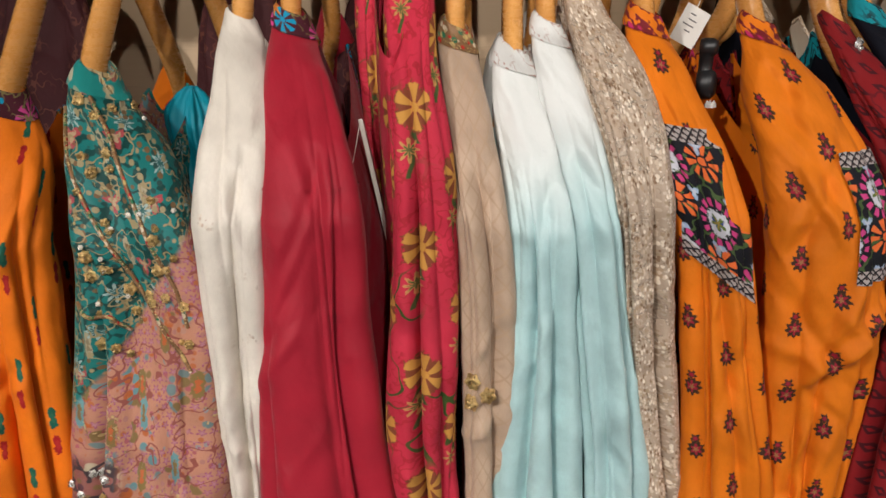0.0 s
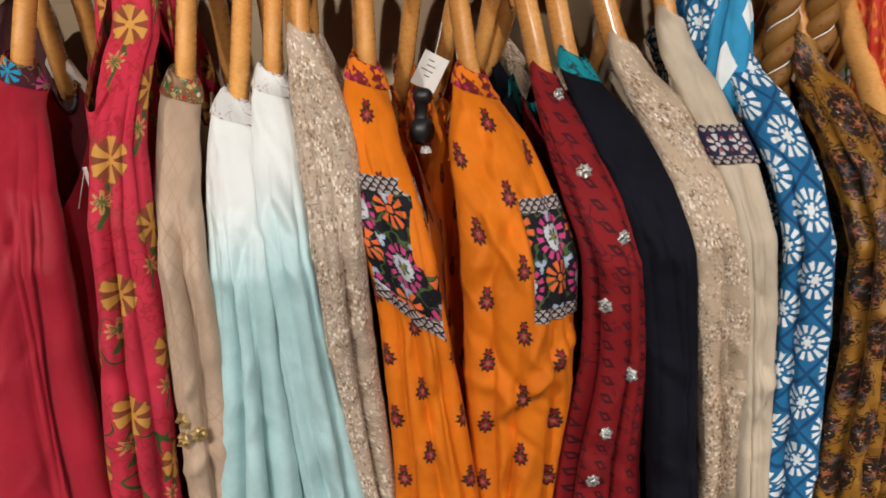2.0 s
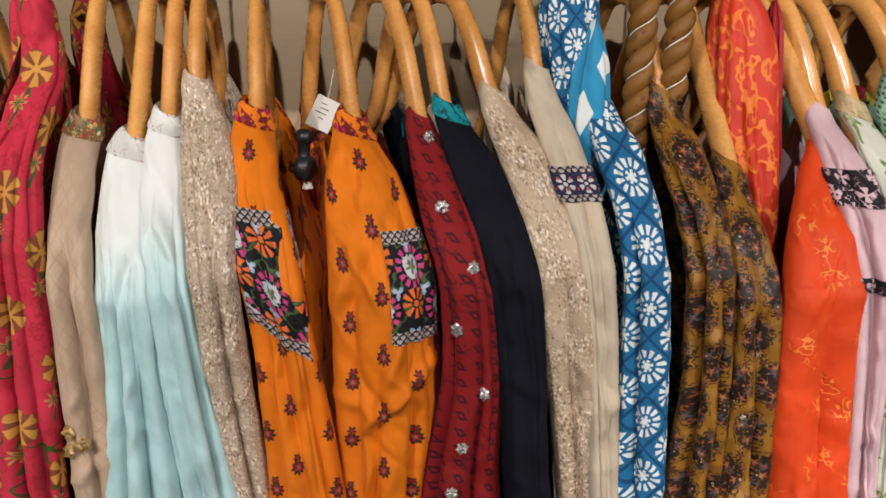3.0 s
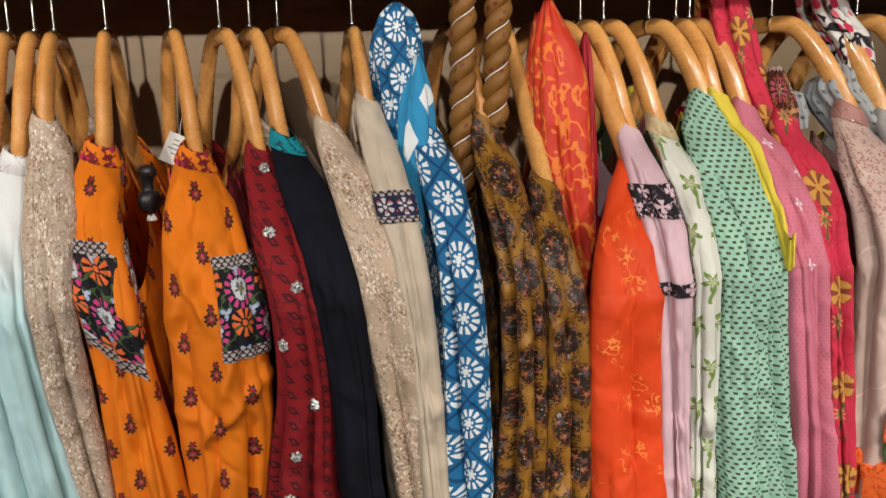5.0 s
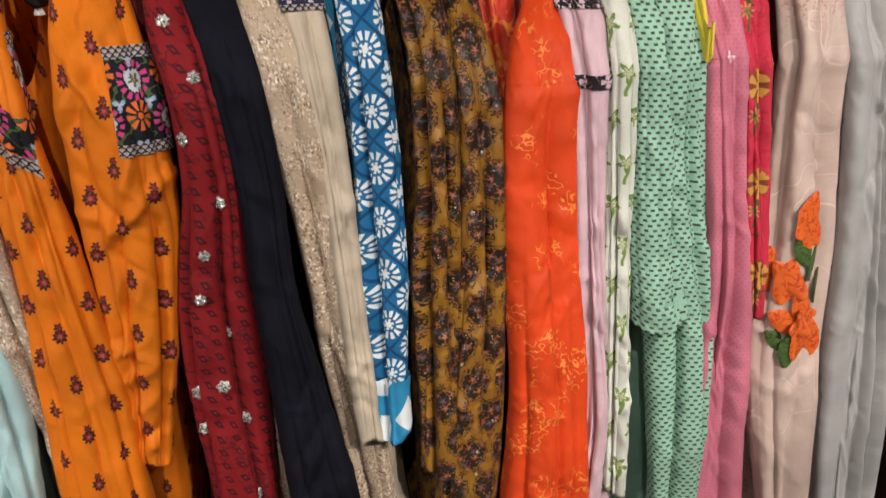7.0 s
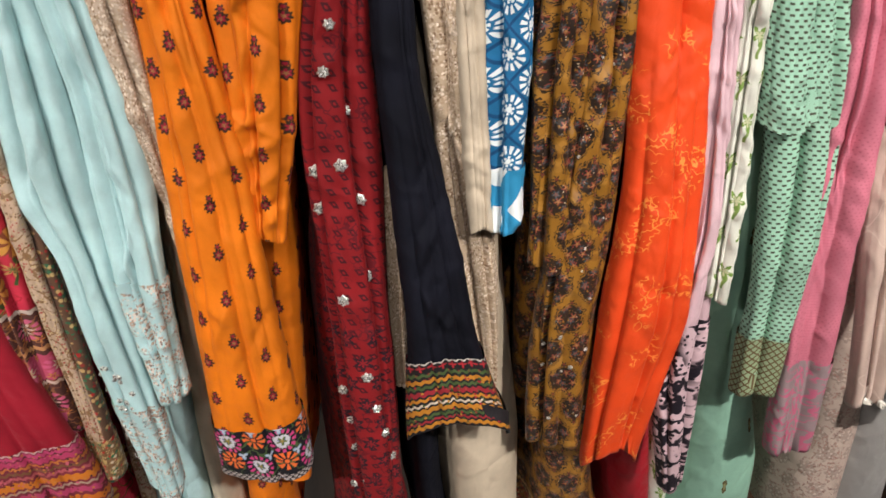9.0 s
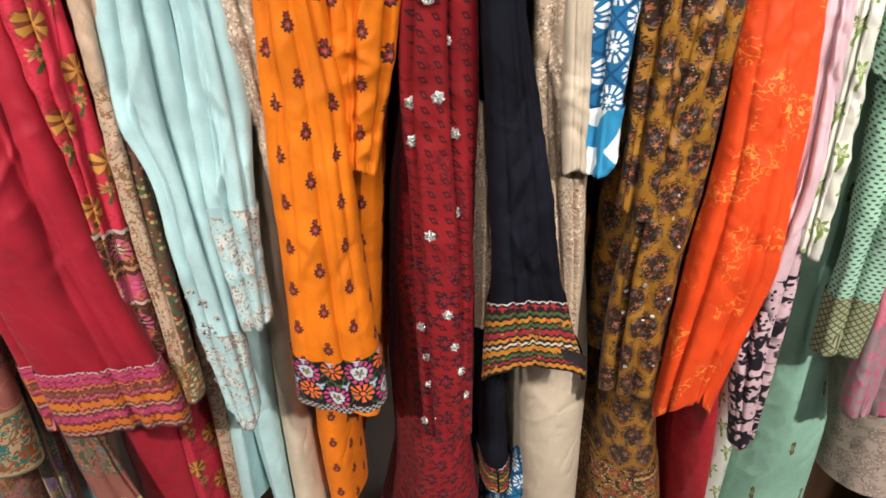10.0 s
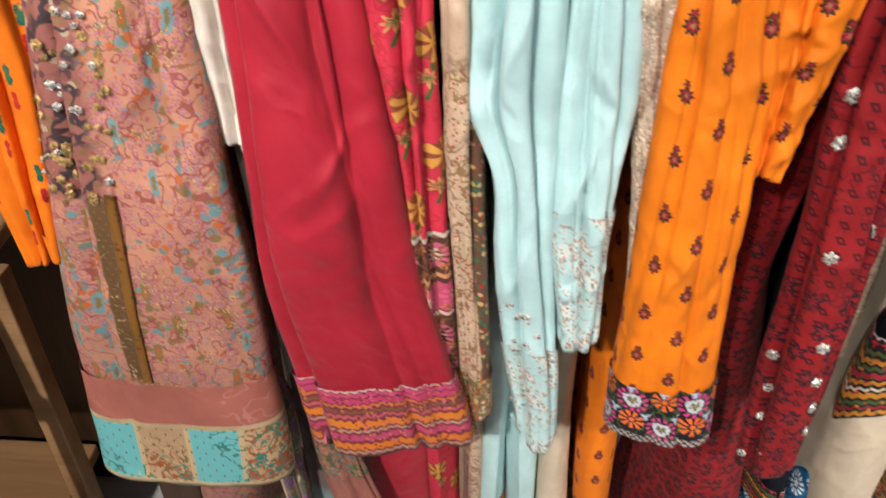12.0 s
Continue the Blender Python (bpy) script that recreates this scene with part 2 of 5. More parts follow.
def daisies(petal, dx, dy, radius, count=8, offset=(0, 0), eye=True, inner=0.42, diagonal=False):
    """Block-printed flowers of separate petals round an eye."""
    def lay(n, u, v, colour):
        p, q = (n.m("MULTIPLY", n.m("ADD", u, v), 0.7071), n.m("MULTIPLY", n.m("SUBTRACT", u, v), 0.7071)) if diagonal else (u, v)
        a, b, key = n.cell(p, q, dx, dy, 0.0 if diagonal else 0.5, offset)
        r, th = n.polar(a, b)
        wob = n.m("MULTIPLY_ADD", n.noise(n.vec(u, v), 240, 2), radius * 0.3, -radius * 0.15)
        r = n.m("ADD", r, wob)
        ray = n.step(n.m("COSINE", n.m("MULTIPLY", th, count)), -0.35, -0.05)
        on = n.m("MULTIPLY", ray, n.m("MULTIPLY", n.step(r, radius * inner, radius * (inner + 0.08)), n.step(r, radius, radius * 0.93)))
        if eye:
            on = n.m("MAXIMUM", on, n.step(r, radius * 0.24, radius * 0.18))
        return n.mix(on, colour, petal)
    return lay


def roundels(dark, mid, dx, dy, radius, offset=(0, 0)):
    """Round medallions of dense small stitches."""
    def lay(n, u, v, colour):
        a, b, key = n.cell(u, v, dx, dy, 0.5, offset)
        r, th = n.polar(a, b)
        r = n.m("ADD", r, n.m("MULTIPLY_ADD", n.noise(n.vec(u, v), 120, 3), radius * 0.6, -radius * 0.3))
        fine = n.voronoi(n.vec(u, v), 260)
        on = n.m("MULTIPLY", n.petals(r, th, radius, 8, 0.12), n.step(fine.outputs["Distance"], 0.85, 0.62))
        colour = n.mix(on, colour, dark)
        ring = n.step(n.m("ABSOLUTE", n.m("SUBTRACT", r, radius * 0.55)), radius * 0.14, radius * 0.08)
        spots = n.step(n.m("COSINE", n.m("MULTIPLY", th, 7.0)), 0.1, 0.4)
        return n.mix(n.m("MULTIPLY", ring, spots), colour, mid)
    return lay


def blocks(tint, width, shift=0.0):
    """Upright panels of a second colour across the cloth."""
    def lay(n, u, v, colour):
        at = n.m("FRACT", n.m("DIVIDE", n.m("ADD", u, 10 * width + shift), width))
        colour = n.mix(n.step(at, 0.51, 0.50), colour, tint)
        seam = n.m("ABSOLUTE", n.m("SUBTRACT", n.m("ABSOLUTE", n.m("SUBTRACT", at, 0.5)), 0.25))
        return n.mix(n.step(n.m("ABSOLUTE", n.m("SUBTRACT", seam, 0.25)), 0.030, 0.022), colour, (0.58, 0.44, 0.25))
    return lay


def stack_one(*layers):
    def lay(n, u, v, colour):
        for f in layers:
            colour = f(n, u, v, colour)
        return colour
    return lay


def within(lo, hi, layer, soft=0.004, slope=0.0):
    """A layer that shows only between two heights of the cloth."""
    def lay(n, u, v, colour):
        v0, v = v, (n.m("SUBTRACT", v, n.m("MULTIPLY", u, slope)) if slope else v)
        on = n.m("MULTIPLY", n.step(v, lo - soft, lo + soft), n.step(v, hi + soft, hi - soft))
        return n.mix(on, colour, layer(n, u, v0, colour))
    return lay


def across(lo, hi, layer, soft=0.001):
    """A layer that shows only on a strip of the cloth's width."""
    def lay(n, u, v, colour):
        u0 = n.m("ADD", u, n.m("MULTIPLY_ADD", n.noise(n.vec(u, v), 40, 2), 0.006, -0.003))
        return n.mix(n.m("MULTIPLY", n.step(u0, lo - soft, lo + soft), n.step(u0, hi + soft, hi - soft)), colour, layer(n, u, v, colour))
    return lay


def lit_top(tint, lo, hi):
    """Spotlit brightness put into the colour: tint above, the cloth's own colour below."""
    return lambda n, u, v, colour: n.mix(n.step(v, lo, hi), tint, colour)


def fill(tint):
    return lambda n, u, v, colour: n.mix(1.0, colour, tint)


def dashes(tint, dx, dy, w, h, slant=0.0):
    def lay(n, u, v, colour):
        a, b, key = n.cell(n.m("ADD", u, n.m("MULTIPLY", v, slant)), v, dx, dy, 0.5)
        on = n.m("MULTIPLY", n.step(n.m("ABSOLUTE", a), w, w * 0.7), n.step(n.m("ABSOLUTE", b), h, h * 0.85))
        return n.mix(on, colour, tint)
    return lay


def lattice(tint, size, width, tall=1.0, shift=(0.0, 0.0)):
    """Diamond net."""
    def lay(n, u, v, colour):
        p = n.m("DIVIDE", n.m("ADD", u, n.m("MULTIPLY", v, tall)), size)
        q = n.m("DIVIDE", n.m("SUBTRACT", u, n.m("MULTIPLY", v, tall)), size)
        e = n.m("MINIMUM", n.m("ABSOLUTE", n.m("SUBTRACT", n.m("FRACT", n.m("ADD", p, 50.0 + shift[0])), 0.5)), n.m("ABSOLUTE", n.m("SUBTRACT", n.m("FRACT", n.m("ADD", q, 50.0 + shift[1])), 0.5)))
        return n.mix(n.step(e, width, width * 0.6), colour, tint)
    return lay


def checks(tint, size, lo=-9.0, hi=9.0):
    """Harlequin diamonds."""
    def lay(n, u, v, colour):
        p = n.m("FLOOR", n.m("ADD", n.m("DIVIDE", n.m("ADD", u, n.m("MULTIPLY", v, 0.7)), size), 50.0))
        q = n.m("FLOOR", n.m("ADD", n.m("DIVIDE", n.m("SUBTRACT", u, n.m("MULTIPLY", v, 0.7)), size), 50.0))
        on = n.m("MULTIPLY", n.m("COMPARE", n.m("MODULO", p, 2.0), 0.0, 0.1), n.m("COMPARE", n.m("MODULO", q, 2.0), 0.0, 0.1))
        return n.mix(on, colour, tint)
    return lay


def stripes(rows):
    """Bands of trim one below the other: (from, to, colour) down the cloth, with twisted stitches."""
    def lay(n, u, v, colour):
        wave = n.m("MULTIPLY_ADD", n.m("SINE", n.m("MULTIPLY", u, 700.0)), 0.0012, v)
        for lo, hi, tint in rows:
            on = n.m("MULTIPLY", n.step(wave, lo - 0.0004, lo + 0.0004), n.step(wave, hi + 0.0004, hi - 0.0004))
            colour = n.mix(on, colour, tint)
        return colour
    return lay


GOLD, SILVER = (0.58, 0.42, 0.20), (0.62, 0.58, 0.52)
MAROON, INK = (0.10, 0.006, 0.012), (0.006, 0.006, 0.010)
ORANGE, CRIMSON, AQUA = (0.76, 0.185, 0.004), (0.35, 0.012, 0.028), (0.45, 0.655, 0.665)
booti = (buds((0.040, 0.018, 0.008), (0.30, 0.010, 0.030), (0.30, 0.16, 0.06), 0.066, 0.0258, 0.0074),)
FABRIC = {
    "marigold": cloth("marigold_cotton", (0.80, 0.17, 0.004)),
    "marigold_leaf": cloth("marigold_with_leaf_trim", (0.76, 0.17, 0.004), stack(sprigs((0.006, 0.09, 0.06), (0.02, 0.12, 0.07), 0.05, 0.045, 0.009, 2, squash=1.5), sprigs((0.34, 0.008, 0.012), (0.40, 0.02, 0.02), 0.05, 0.045, 0.008, 2, offset=(0.025, 0.0225), squash=1.5))),
    "peach": cloth("peach_embroidered_silk", (0.47, 0.22, 0.145), stack(speckle([(0.26, 0.24, 0.25), (0.36, 0.10, 0.12), (0.38, 0.17, 0.15), (0.42, 0.13, 0.05)], 210, 0.46, 0.5, 0.8), along(17, 0.36, 0.28, sprigs((0.30, 0.085, 0.155), (0.42, 0.19, 0.24), 0.0082, 0.0072, 0.0035, 5)), along(11, 0.16, 0.30, speckle([(0.12, 0.24, 0.26), (0.20, 0.13, 0.05), (0.14, 0.20, 0.20), (0.42, 0.11, 0.03)], 120, 0.62, 0.9)), scrolls((0.26, 0.075, 0.06), 30, 0.07, 0.30), sprigs((0.13, 0.27, 0.29), (0.20, 0.13, 0.05), 0.057, 0.046, 0.0130, 2, squash=1.7, keep=0.5, deep=0.3), sprigs((0.20, 0.14, 0.05), (0.44, 0.11, 0.035), 0.049, 0.037, 0.0115, 2, offset=(0.022, 0.010), keep=0.5, deep=0.3, squash=1.4), within(0.29, 0.505, across(0.020, 0.4, stack_one(fill((0.27, 0.10, 0.085)), speckle([(0.05, 0.025, 0.03), (0.40, 0.34, 0.24), (0.10, 0.04, 0.05), (0.20, 0.12, 0.05)], 130, 0.55, 0.62), scrolls((0.045, 0.03, 0.035), 34, 0.20, 0.42)), 0.006), 0.006), within(0.50, 0.715, across(0.020, 0.037, stack_one(fill((0.115, 0.062, 0.026)), dashes((0.16, 0.09, 0.04), 0.008, 0.006, 0.0016, 0.0012)))), within(-1, 0.175, stack_one(fill((0.008, 0.150, 0.142)), scrolls((0.006, 0.05, 0.045), 44, 0.22, 0.36), sprigs((0.34, 0.29, 0.19), (0.20, 0.17, 0.10), 0.046, 0.036, 0.0110, 2, squash=1.7, keep=0.6), sprigs((0.36, 0.06, 0.07), (0.42, 0.30, 0.18), 0.034, 0.044, 0.0080, 3, offset=(0.012, 0.018), keep=0.8), sprigs((0.30, 0.40, 0.38), (0.02, 0.10, 0.10), 0.040, 0.030, 0.0075, 8, offset=(0.020, 0.008), keep=0.6), speckle([(0.02, 0.06, 0.055), (0.30, 0.24, 0.13), (0.16, 0.09, 0.04)], 190, 0.48, 0.55), scrolls((0.30, 0.23, 0.12), 40, 0.06, 0.35)), 0.004, 1.2), metal=(GOLD, 38, 0.12, 0.54)), rough=0.55),
    "teal": cloth("teal_embroidered_silk", (0.015, 0.24, 0.22), stack(speckle([(0.02, 0.26, 0.22), (0.30, 0.10, 0.08), (0.34, 0.30, 0.18), (0.02, 0.12, 0.11), (0.45, 0.42, 0.30)], 110, 0.5, 0.6), scrolls((0.42, 0.34, 0.20), 30, 0.12, 0.42), metal=(GOLD, 22, 0.13, 0.45)), rough=0.5),
    "ivory": cloth("ivory_silk", (0.70, 0.64, 0.56), stack(within(0.09, 0.24, speckle([(0.30, 0.20, 0.14), (0.62, 0.52, 0.42), (0.45, 0.32, 0.24)], 480, 0.55, 0.8, 0.7, (20, 0.60)), 0.02)), rough=0.42, sheen=0.4),
    "crimson": cloth("crimson_silk", CRIMSON, rough=0.55, sheen=0.35, crease=0.3, gloss=0.22),
    "pink_floral": cloth("hot_pink_floral_cotton", (0.52, 0.025, 0.055), stack(scrolls((0.38, 0.016, 0.03), 60, 0.14, 0.45), scrolls((0.035, 0.07, 0.012), 16, 0.06, 0.54), sprigs((0.20, 0.05, 0.02), (0.26, 0.035, 0.02), 0.075, 0.048, 0.0172, 6, leaf=(0.05, 0.075, 0.02), deep=0.08), daisies((0.52, 0.25, 0.05), 0.075, 0.048, 0.0165, 6, inner=0.16), sprigs((0.48, 0.24, 0.08), (0.10, 0.11, 0.03), 0.075, 0.048, 0.0085, 8, offset=(0.030, 0.020), leaf=(0.05, 0.08, 0.02)))),
    "kalam_border": cloth("printed_floral_border", (0.085, 0.028, 0.022), stack(scrolls((0.26, 0.10, 0.04), 60, 0.16, 0.42), stripes([(0.0, 0.005, (0.5, 0.42, 0.36)), (0.047, 0.052, (0.50, 0.24, 0.10)), (0.058, 0.092, (0.44, 0.06, 0.12)), (0.094, 0.098, (0.55, 0.42, 0.34))]), daisies((0.55, 0.10, 0.20), 0.040, 0.050, 0.0150, 12, inner=0.55), sprigs((0.58, 0.44, 0.34), (0.46, 0.14, 0.05), 0.040, 0.050, 0.0085, 8, deep=0.3), sprigs((0.50, 0.20, 0.05), (0.30, 0.04, 0.05), 0.020, 0.025, 0.0045, 5, offset=(0.010, 0.0)))),
    "taupe": cloth("taupe_raw_silk", (0.50, 0.36, 0.26), stack(lattice((0.45, 0.315, 0.215), 0.011, 0.08, 0.6), within(0.40, 3.0, stack_one(scrolls((0.24, 0.13, 0.06), 44, 0.16, 0.40), speckle([(0.55, 0.40, 0.22), (0.20, 0.12, 0.06), (0.34, 0.05, 0.04)], 330, 0.5, 0.6), across(-0.030, -0.010, stack_one(fill((0.10, 0.05, 0.03)), speckle([(0.36, 0.02, 0.02), (0.5, 0.34, 0.14), (0.03, 0.12, 0.06)], 190, 0.55, 0.8)))), 0.02)), rough=0.45, sheen=0.4),
    "jewel": cloth("jewelled_braid", (0.24, 0.13, 0.06), stack(speckle([(0.45, 0.02, 0.02), (0.02, 0.14, 0.07), (0.5, 0.36, 0.14), (0.6, 0.5, 0.36)], 210, 0.55, 0.8), metal=(GOLD, 60, 0.2, 0.35)), rough=0.4),
    # the white top paints in the brightness of a spot on the shoulder
    "aqua": cloth("aqua_silk", AQUA, stack(lit_top((0.80, 0.82, 0.80), 0.055, 0.145)), rough=0.36, sheen=0.45, crease=0.35, gloss=0.45),
    "aqua_lace": cloth("aqua_silk_with_silver_stitching", AQUA, stack(speckle([(0.44, 0.31, 0.24), (0.70, 0.60, 0.52), (0.26, 0.19, 0.16)], 430, 0.66, 0.95, 0.7, (26, 0.47))), rough=0.45),
    # brocade stitches; the palest specks and thread put glints into the colour
    "silver": cloth("silver_beige_brocade", (0.48, 0.37, 0.28), stack(speckle([(0.36, 0.27, 0.18), (0.56, 0.46, 0.36)], 330, 0.5, 0.4), speckle([(0.24, 0.15, 0.09), (0.80, 0.70, 0.58), (0.42, 0.30, 0.20), (0.62, 0.50, 0.38)], 520, 0.60, 0.9, 0.6, (34, 0.45)), metal=((0.78, 0.66, 0.54), 52, 0.16, 0.46)), rough=0.5),
    "orange": cloth("orange_printed_cotton", ORANGE, stack(*booti), rough=0.7, crease=0.4),
    "orange_yoke": cloth("paisley_yoke_print", ORANGE, stack(scrolls((0.16, 0.01, 0.015), 55, 0.26, 0.36), speckle([(0.45, 0.02, 0.10), (0.14, 0.01, 0.01), (0.70, 0.16, 0.01)], 140, 0.5, 0.5))),
    "floral_band": cloth("black_floral_band", INK, stack(scrolls((0.06, 0.10, 0.03), 40, 0.10, 0.35), daisies((0.55, 0.05, 0.20), 0.062, 0.035, 0.0165, 13, inner=0.62), sprigs((0.55, 0.55, 0.60), (0.03, 0.05, 0.24), 0.062, 0.035, 0.0098, 3, deep=0.08), sprigs((0.10, 0.14, 0.03), (0.30, 0.22, 0.05), 0.062, 0.035, 0.0060, 5), daisies((0.72, 0.14, 0.03), 0.062, 0.035, 0.0135, 9, (0.031, 0.006), inner=0.30), sprigs((0.32, 0.42, 0.58), (0.48, 0.52, 0.60), 0.031, 0.0350, 0.0060, 3, offset=(0.014, 0.016)))),
    "braid": cloth("white_and_black_braid", (0.44, 0.38, 0.36), stack(lattice(INK, 0.0066, 0.15, 1.0), dashes((0.06, 0.03, 0.03), 0.0066, 0.0033, 0.0009, 0.0009)), weave=2500),
    "dark_red": cloth("dark_red_block_print", (0.235, 0.007, 0.010), stack(dashes((0.055, 0.004, 0.008), 0.0165, 0.0150, 0.0040, 0.0042, 0.6), dashes((0.235, 0.007, 0.010), 0.0165, 0.0150, 0.0014, 0.0016, 0.6), within(0.60, 2.0, sprigs((0.02, 0.006, 0.012), (0.24, 0.01, 0.015), 0.032, 0.030, 0.011, 6, deep=0.25)), scrolls((0.12, 0.005, 0.010), 46, 0.12, 0.52))),
    "navy": cloth("blue_black_cotton", (0.0075, 0.008, 0.014), rough=0.8, wear=0.25, sheen=0.0, gloss=0.12),
    "navy_trim": cloth("banded_thread_trim", (0.015, 0.012, 0.014), stack(stripes([(0.0, 0.002, (0.6, 0.55, 0.5)), (0.014, 0.018, (0.06, 0.10, 0.03)), (0.022, 0.027, (0.50, 0.20, 0.02)), (0.030, 0.034, (0.06, 0.10, 0.03)), (0.037, 0.043, (0.30, 0.02, 0.03)), (0.046, 0.050, (0.50, 0.20, 0.02)), (0.054, 0.057, (0.6, 0.5, 0.4)), (0.060, 0.066, (0.50, 0.20, 0.02)), (0.069, 0.073, (0.06, 0.10, 0.03)), (0.076, 0.079, (0.30, 0.02, 0.03)), (0.082, 0.087, (0.50, 0.20, 0.02))]), within(0.003, 0.014, sprigs((0.40, 0.02, 0.03), (0.45, 0.03, 0.04), 0.012, 0.0125, 0.005, 4)), within(0.022, 0.086, speckle([(0.5, 0.22, 0.03), (0.05, 0.09, 0.03), (0.35, 0.02, 0.03)], 240, 0.45, 0.4)))),
    "teal_print": cloth("teal_leaf_braid", (0.0, 0.25, 0.30), stack(scrolls((0.005, 0.02, 0.025), 70, 0.2, 0.42))),
    # stitched clusters whose bright specks carry painted metal-thread glints
    "beige": cloth("beige_brocade", (0.53, 0.40, 0.28), stack(speckle([(0.45, 0.33, 0.22), (0.60, 0.48, 0.35)], 300, 0.5, 0.35), speckle([(0.24, 0.15, 0.09), (0.82, 0.70, 0.58), (0.42, 0.30, 0.20), (0.62, 0.48, 0.36)], 520, 0.62, 0.95, 0.7, (22, 0.47)), metal=((0.80, 0.66, 0.54), 42, 0.13, 0.50)), rough=0.5),
    "cream": cloth("cream_cotton", (0.58, 0.48, 0.36), rough=0.6),
    "blue": cloth("blue_floral_block_print", (0.012, 0.135, 0.30), stack(lattice((0.005, 0.055, 0.15), 0.052, 0.045, 1.0, (0.5, 0.5)), daisies((0.74, 0.78, 0.78), 0.03677, 0.03677, 0.0160, 12, inner=0.46, diagonal=True), daisies((0.74, 0.78, 0.78), 0.03677, 0.03677, 0.0060, 6, inner=0.55, diagonal=True))),
    "blue_check": cloth("blue_stole_with_white_diamonds", (0.03, 0.28, 0.52), stack(checks((0.74, 0.78, 0.78), 0.030))),
    "brown": cloth("brown_floral_silk", (0.27, 0.122, 0.016), stack(speckle([(0.21, 0.09, 0.014), (0.32, 0.15, 0.026)], 90, 0.6, 0.6), bouquets((0.024, 0.014, 0.010), stack_one(sprigs((0.20, 0.045, 0.03), (0.34, 0.16, 0.06), 0.017, 0.013, 0.0048, 5, offset=(0.004, 0.002)), sprigs((0.045, 0.07, 0.085), (0.20, 0.06, 0.04), 0.019, 0.015, 0.0044, 5, offset=(0.011, 0.009)), speckle([(0.42, 0.34, 0.24), (0.22, 0.03, 0.03)], 330, 0.32, 0.20)), 0.041, 0.042, 0.0182), sprigs((0.030, 0.018, 0.012), (0.17, 0.035, 0.025), 0.0205, 0.042, 0.0042, 5, offset=(0.0, 0.021))), rough=0.42),
    "brown_border": cloth("beaded_gold_floral_border", (0.30, 0.15, 0.035), stack(scrolls((0.035, 0.018, 0.012), 40, 0.20, 0.38), daisies((0.36, 0.03, 0.02), 0.060, 0.034, 0.0150, 7, inner=0.30), sprigs((0.02, 0.07, 0.06), (0.50, 0.36, 0.16), 0.060, 0.034, 0.0075, 6, deep=0.2), sprigs((0.04, 0.06, 0.03), (0.34, 0.05, 0.03), 0.030, 0.034, 0.0065, 4, offset=(0.015, 0.017)), speckle([(0.62, 0.52, 0.36), (0.05, 0.02, 0.015)], 260, 0.40, 0.40), within(-1.0, 0.018, stripes([(0.0, 0.004, (0.04, 0.02, 0.012)), (0.007, 0.011, (0.45, 0.30, 0.12)), (0.014, 0.017, (0.04, 0.02, 0.012))])), metal=(GOLD, 46, 0.10, 0.5)), rough=0.45),
    "flower_strip": cloth("dark_floral_embroidered_strip", (0.16, 0.11, 0.075), stack(scrolls((0.05, 0.09, 0.05), 46, 0.16, 0.40), daisies((0.22, 0.07, 0.24), 0.036, 0.034, 0.0125, 9, inner=0.25), sprigs((0.40, 0.16, 0.05), (0.10, 0.20, 0.20), 0.036, 0.034, 0.0065, 6, offset=(0.012, 0.017)), speckle([(0.34, 0.26, 0.14), (0.06, 0.14, 0.14)], 220, 0.45, 0.5), across(0.012, 0.016, fill((0.55, 0.42, 0.26))), across(-0.016, -0.012, fill((0.55, 0.42, 0.26)))), rough=0.55),
    "mauve_sheer": cloth("mauve_grey_chiffon", (0.17, 0.12, 0.115), stack(within(0.24, 0.9, fill((0.20, 0.29, 0.29)), 0.012)), rough=0.5),
    "peach_hem": cloth("peach_hem_with_gold_end", (0.36, 0.13, 0.10), stack(within(-1.0, 0.15, stack_one(scrolls((0.08, 0.10, 0.05), 40, 0.20, 0.36), sprigs((0.06, 0.20, 0.20), (0.34, 0.12, 0.05), 0.030, 0.030, 0.011, 5), speckle([(0.36, 0.24, 0.10), (0.10, 0.08, 0.04)], 200, 0.45, 0.5))), within(0.20, 0.206, fill((0.60, 0.46, 0.27)), 0.001), within(0.206, 0.9, stack_one(fill((0.46, 0.27, 0.14)), scrolls((0.42, 0.12, 0.03), 36, 0.14, 0.48), across(0.010, 0.09, stack_one(fill((0.16, 0.46, 0.46)), scrolls((0.03, 0.20, 0.17), 40, 0.14, 0.48)))), 0.001)), rough=0.55),
    "rope": cloth("mustard_twisted_silk", (0.21, 0.092, 0.018), stack(speckle([(0.14, 0.03, 0.02), (0.10, 0.05, 0.02)], 170, 0.4, 0.35)), rough=0.5),
    "paisley": cloth("red_paisley_silk", (0.56, 0.030, 0.008), stack(scrolls((0.70, 0.17, 0.02), 26, 0.15, 0.43), sprigs((0.70, 0.17, 0.02), (0.50, 0.03, 0.01), 0.035, 0.040, 0.011, 2, squash=1.3)), rough=0.45, sheen=0.4),
    "red": cloth("plain_red_silk", (0.36, 0.010, 0.020), rough=0.5),
    "vermilion": cloth("orange_red_cotton", (0.68, 0.058, 0.008), stack(within(0.0, 3.0, scrolls((0.76, 0.22, 0.04), 62, 0.13, 0.54))), rough=0.6),
    "blush": cloth("pale_pink_cotton", (0.62, 0.42, 0.46), rough=0.6),
    "black_vine": cloth("pink_and_black_vine_print", (0.62, 0.43, 0.47), stack(scrolls((0.012, 0.008, 0.014), 30, 0.28, 0.42), speckle([(0.012, 0.008, 0.014)], 170, 0.45, 0.45)), rough=0.6),
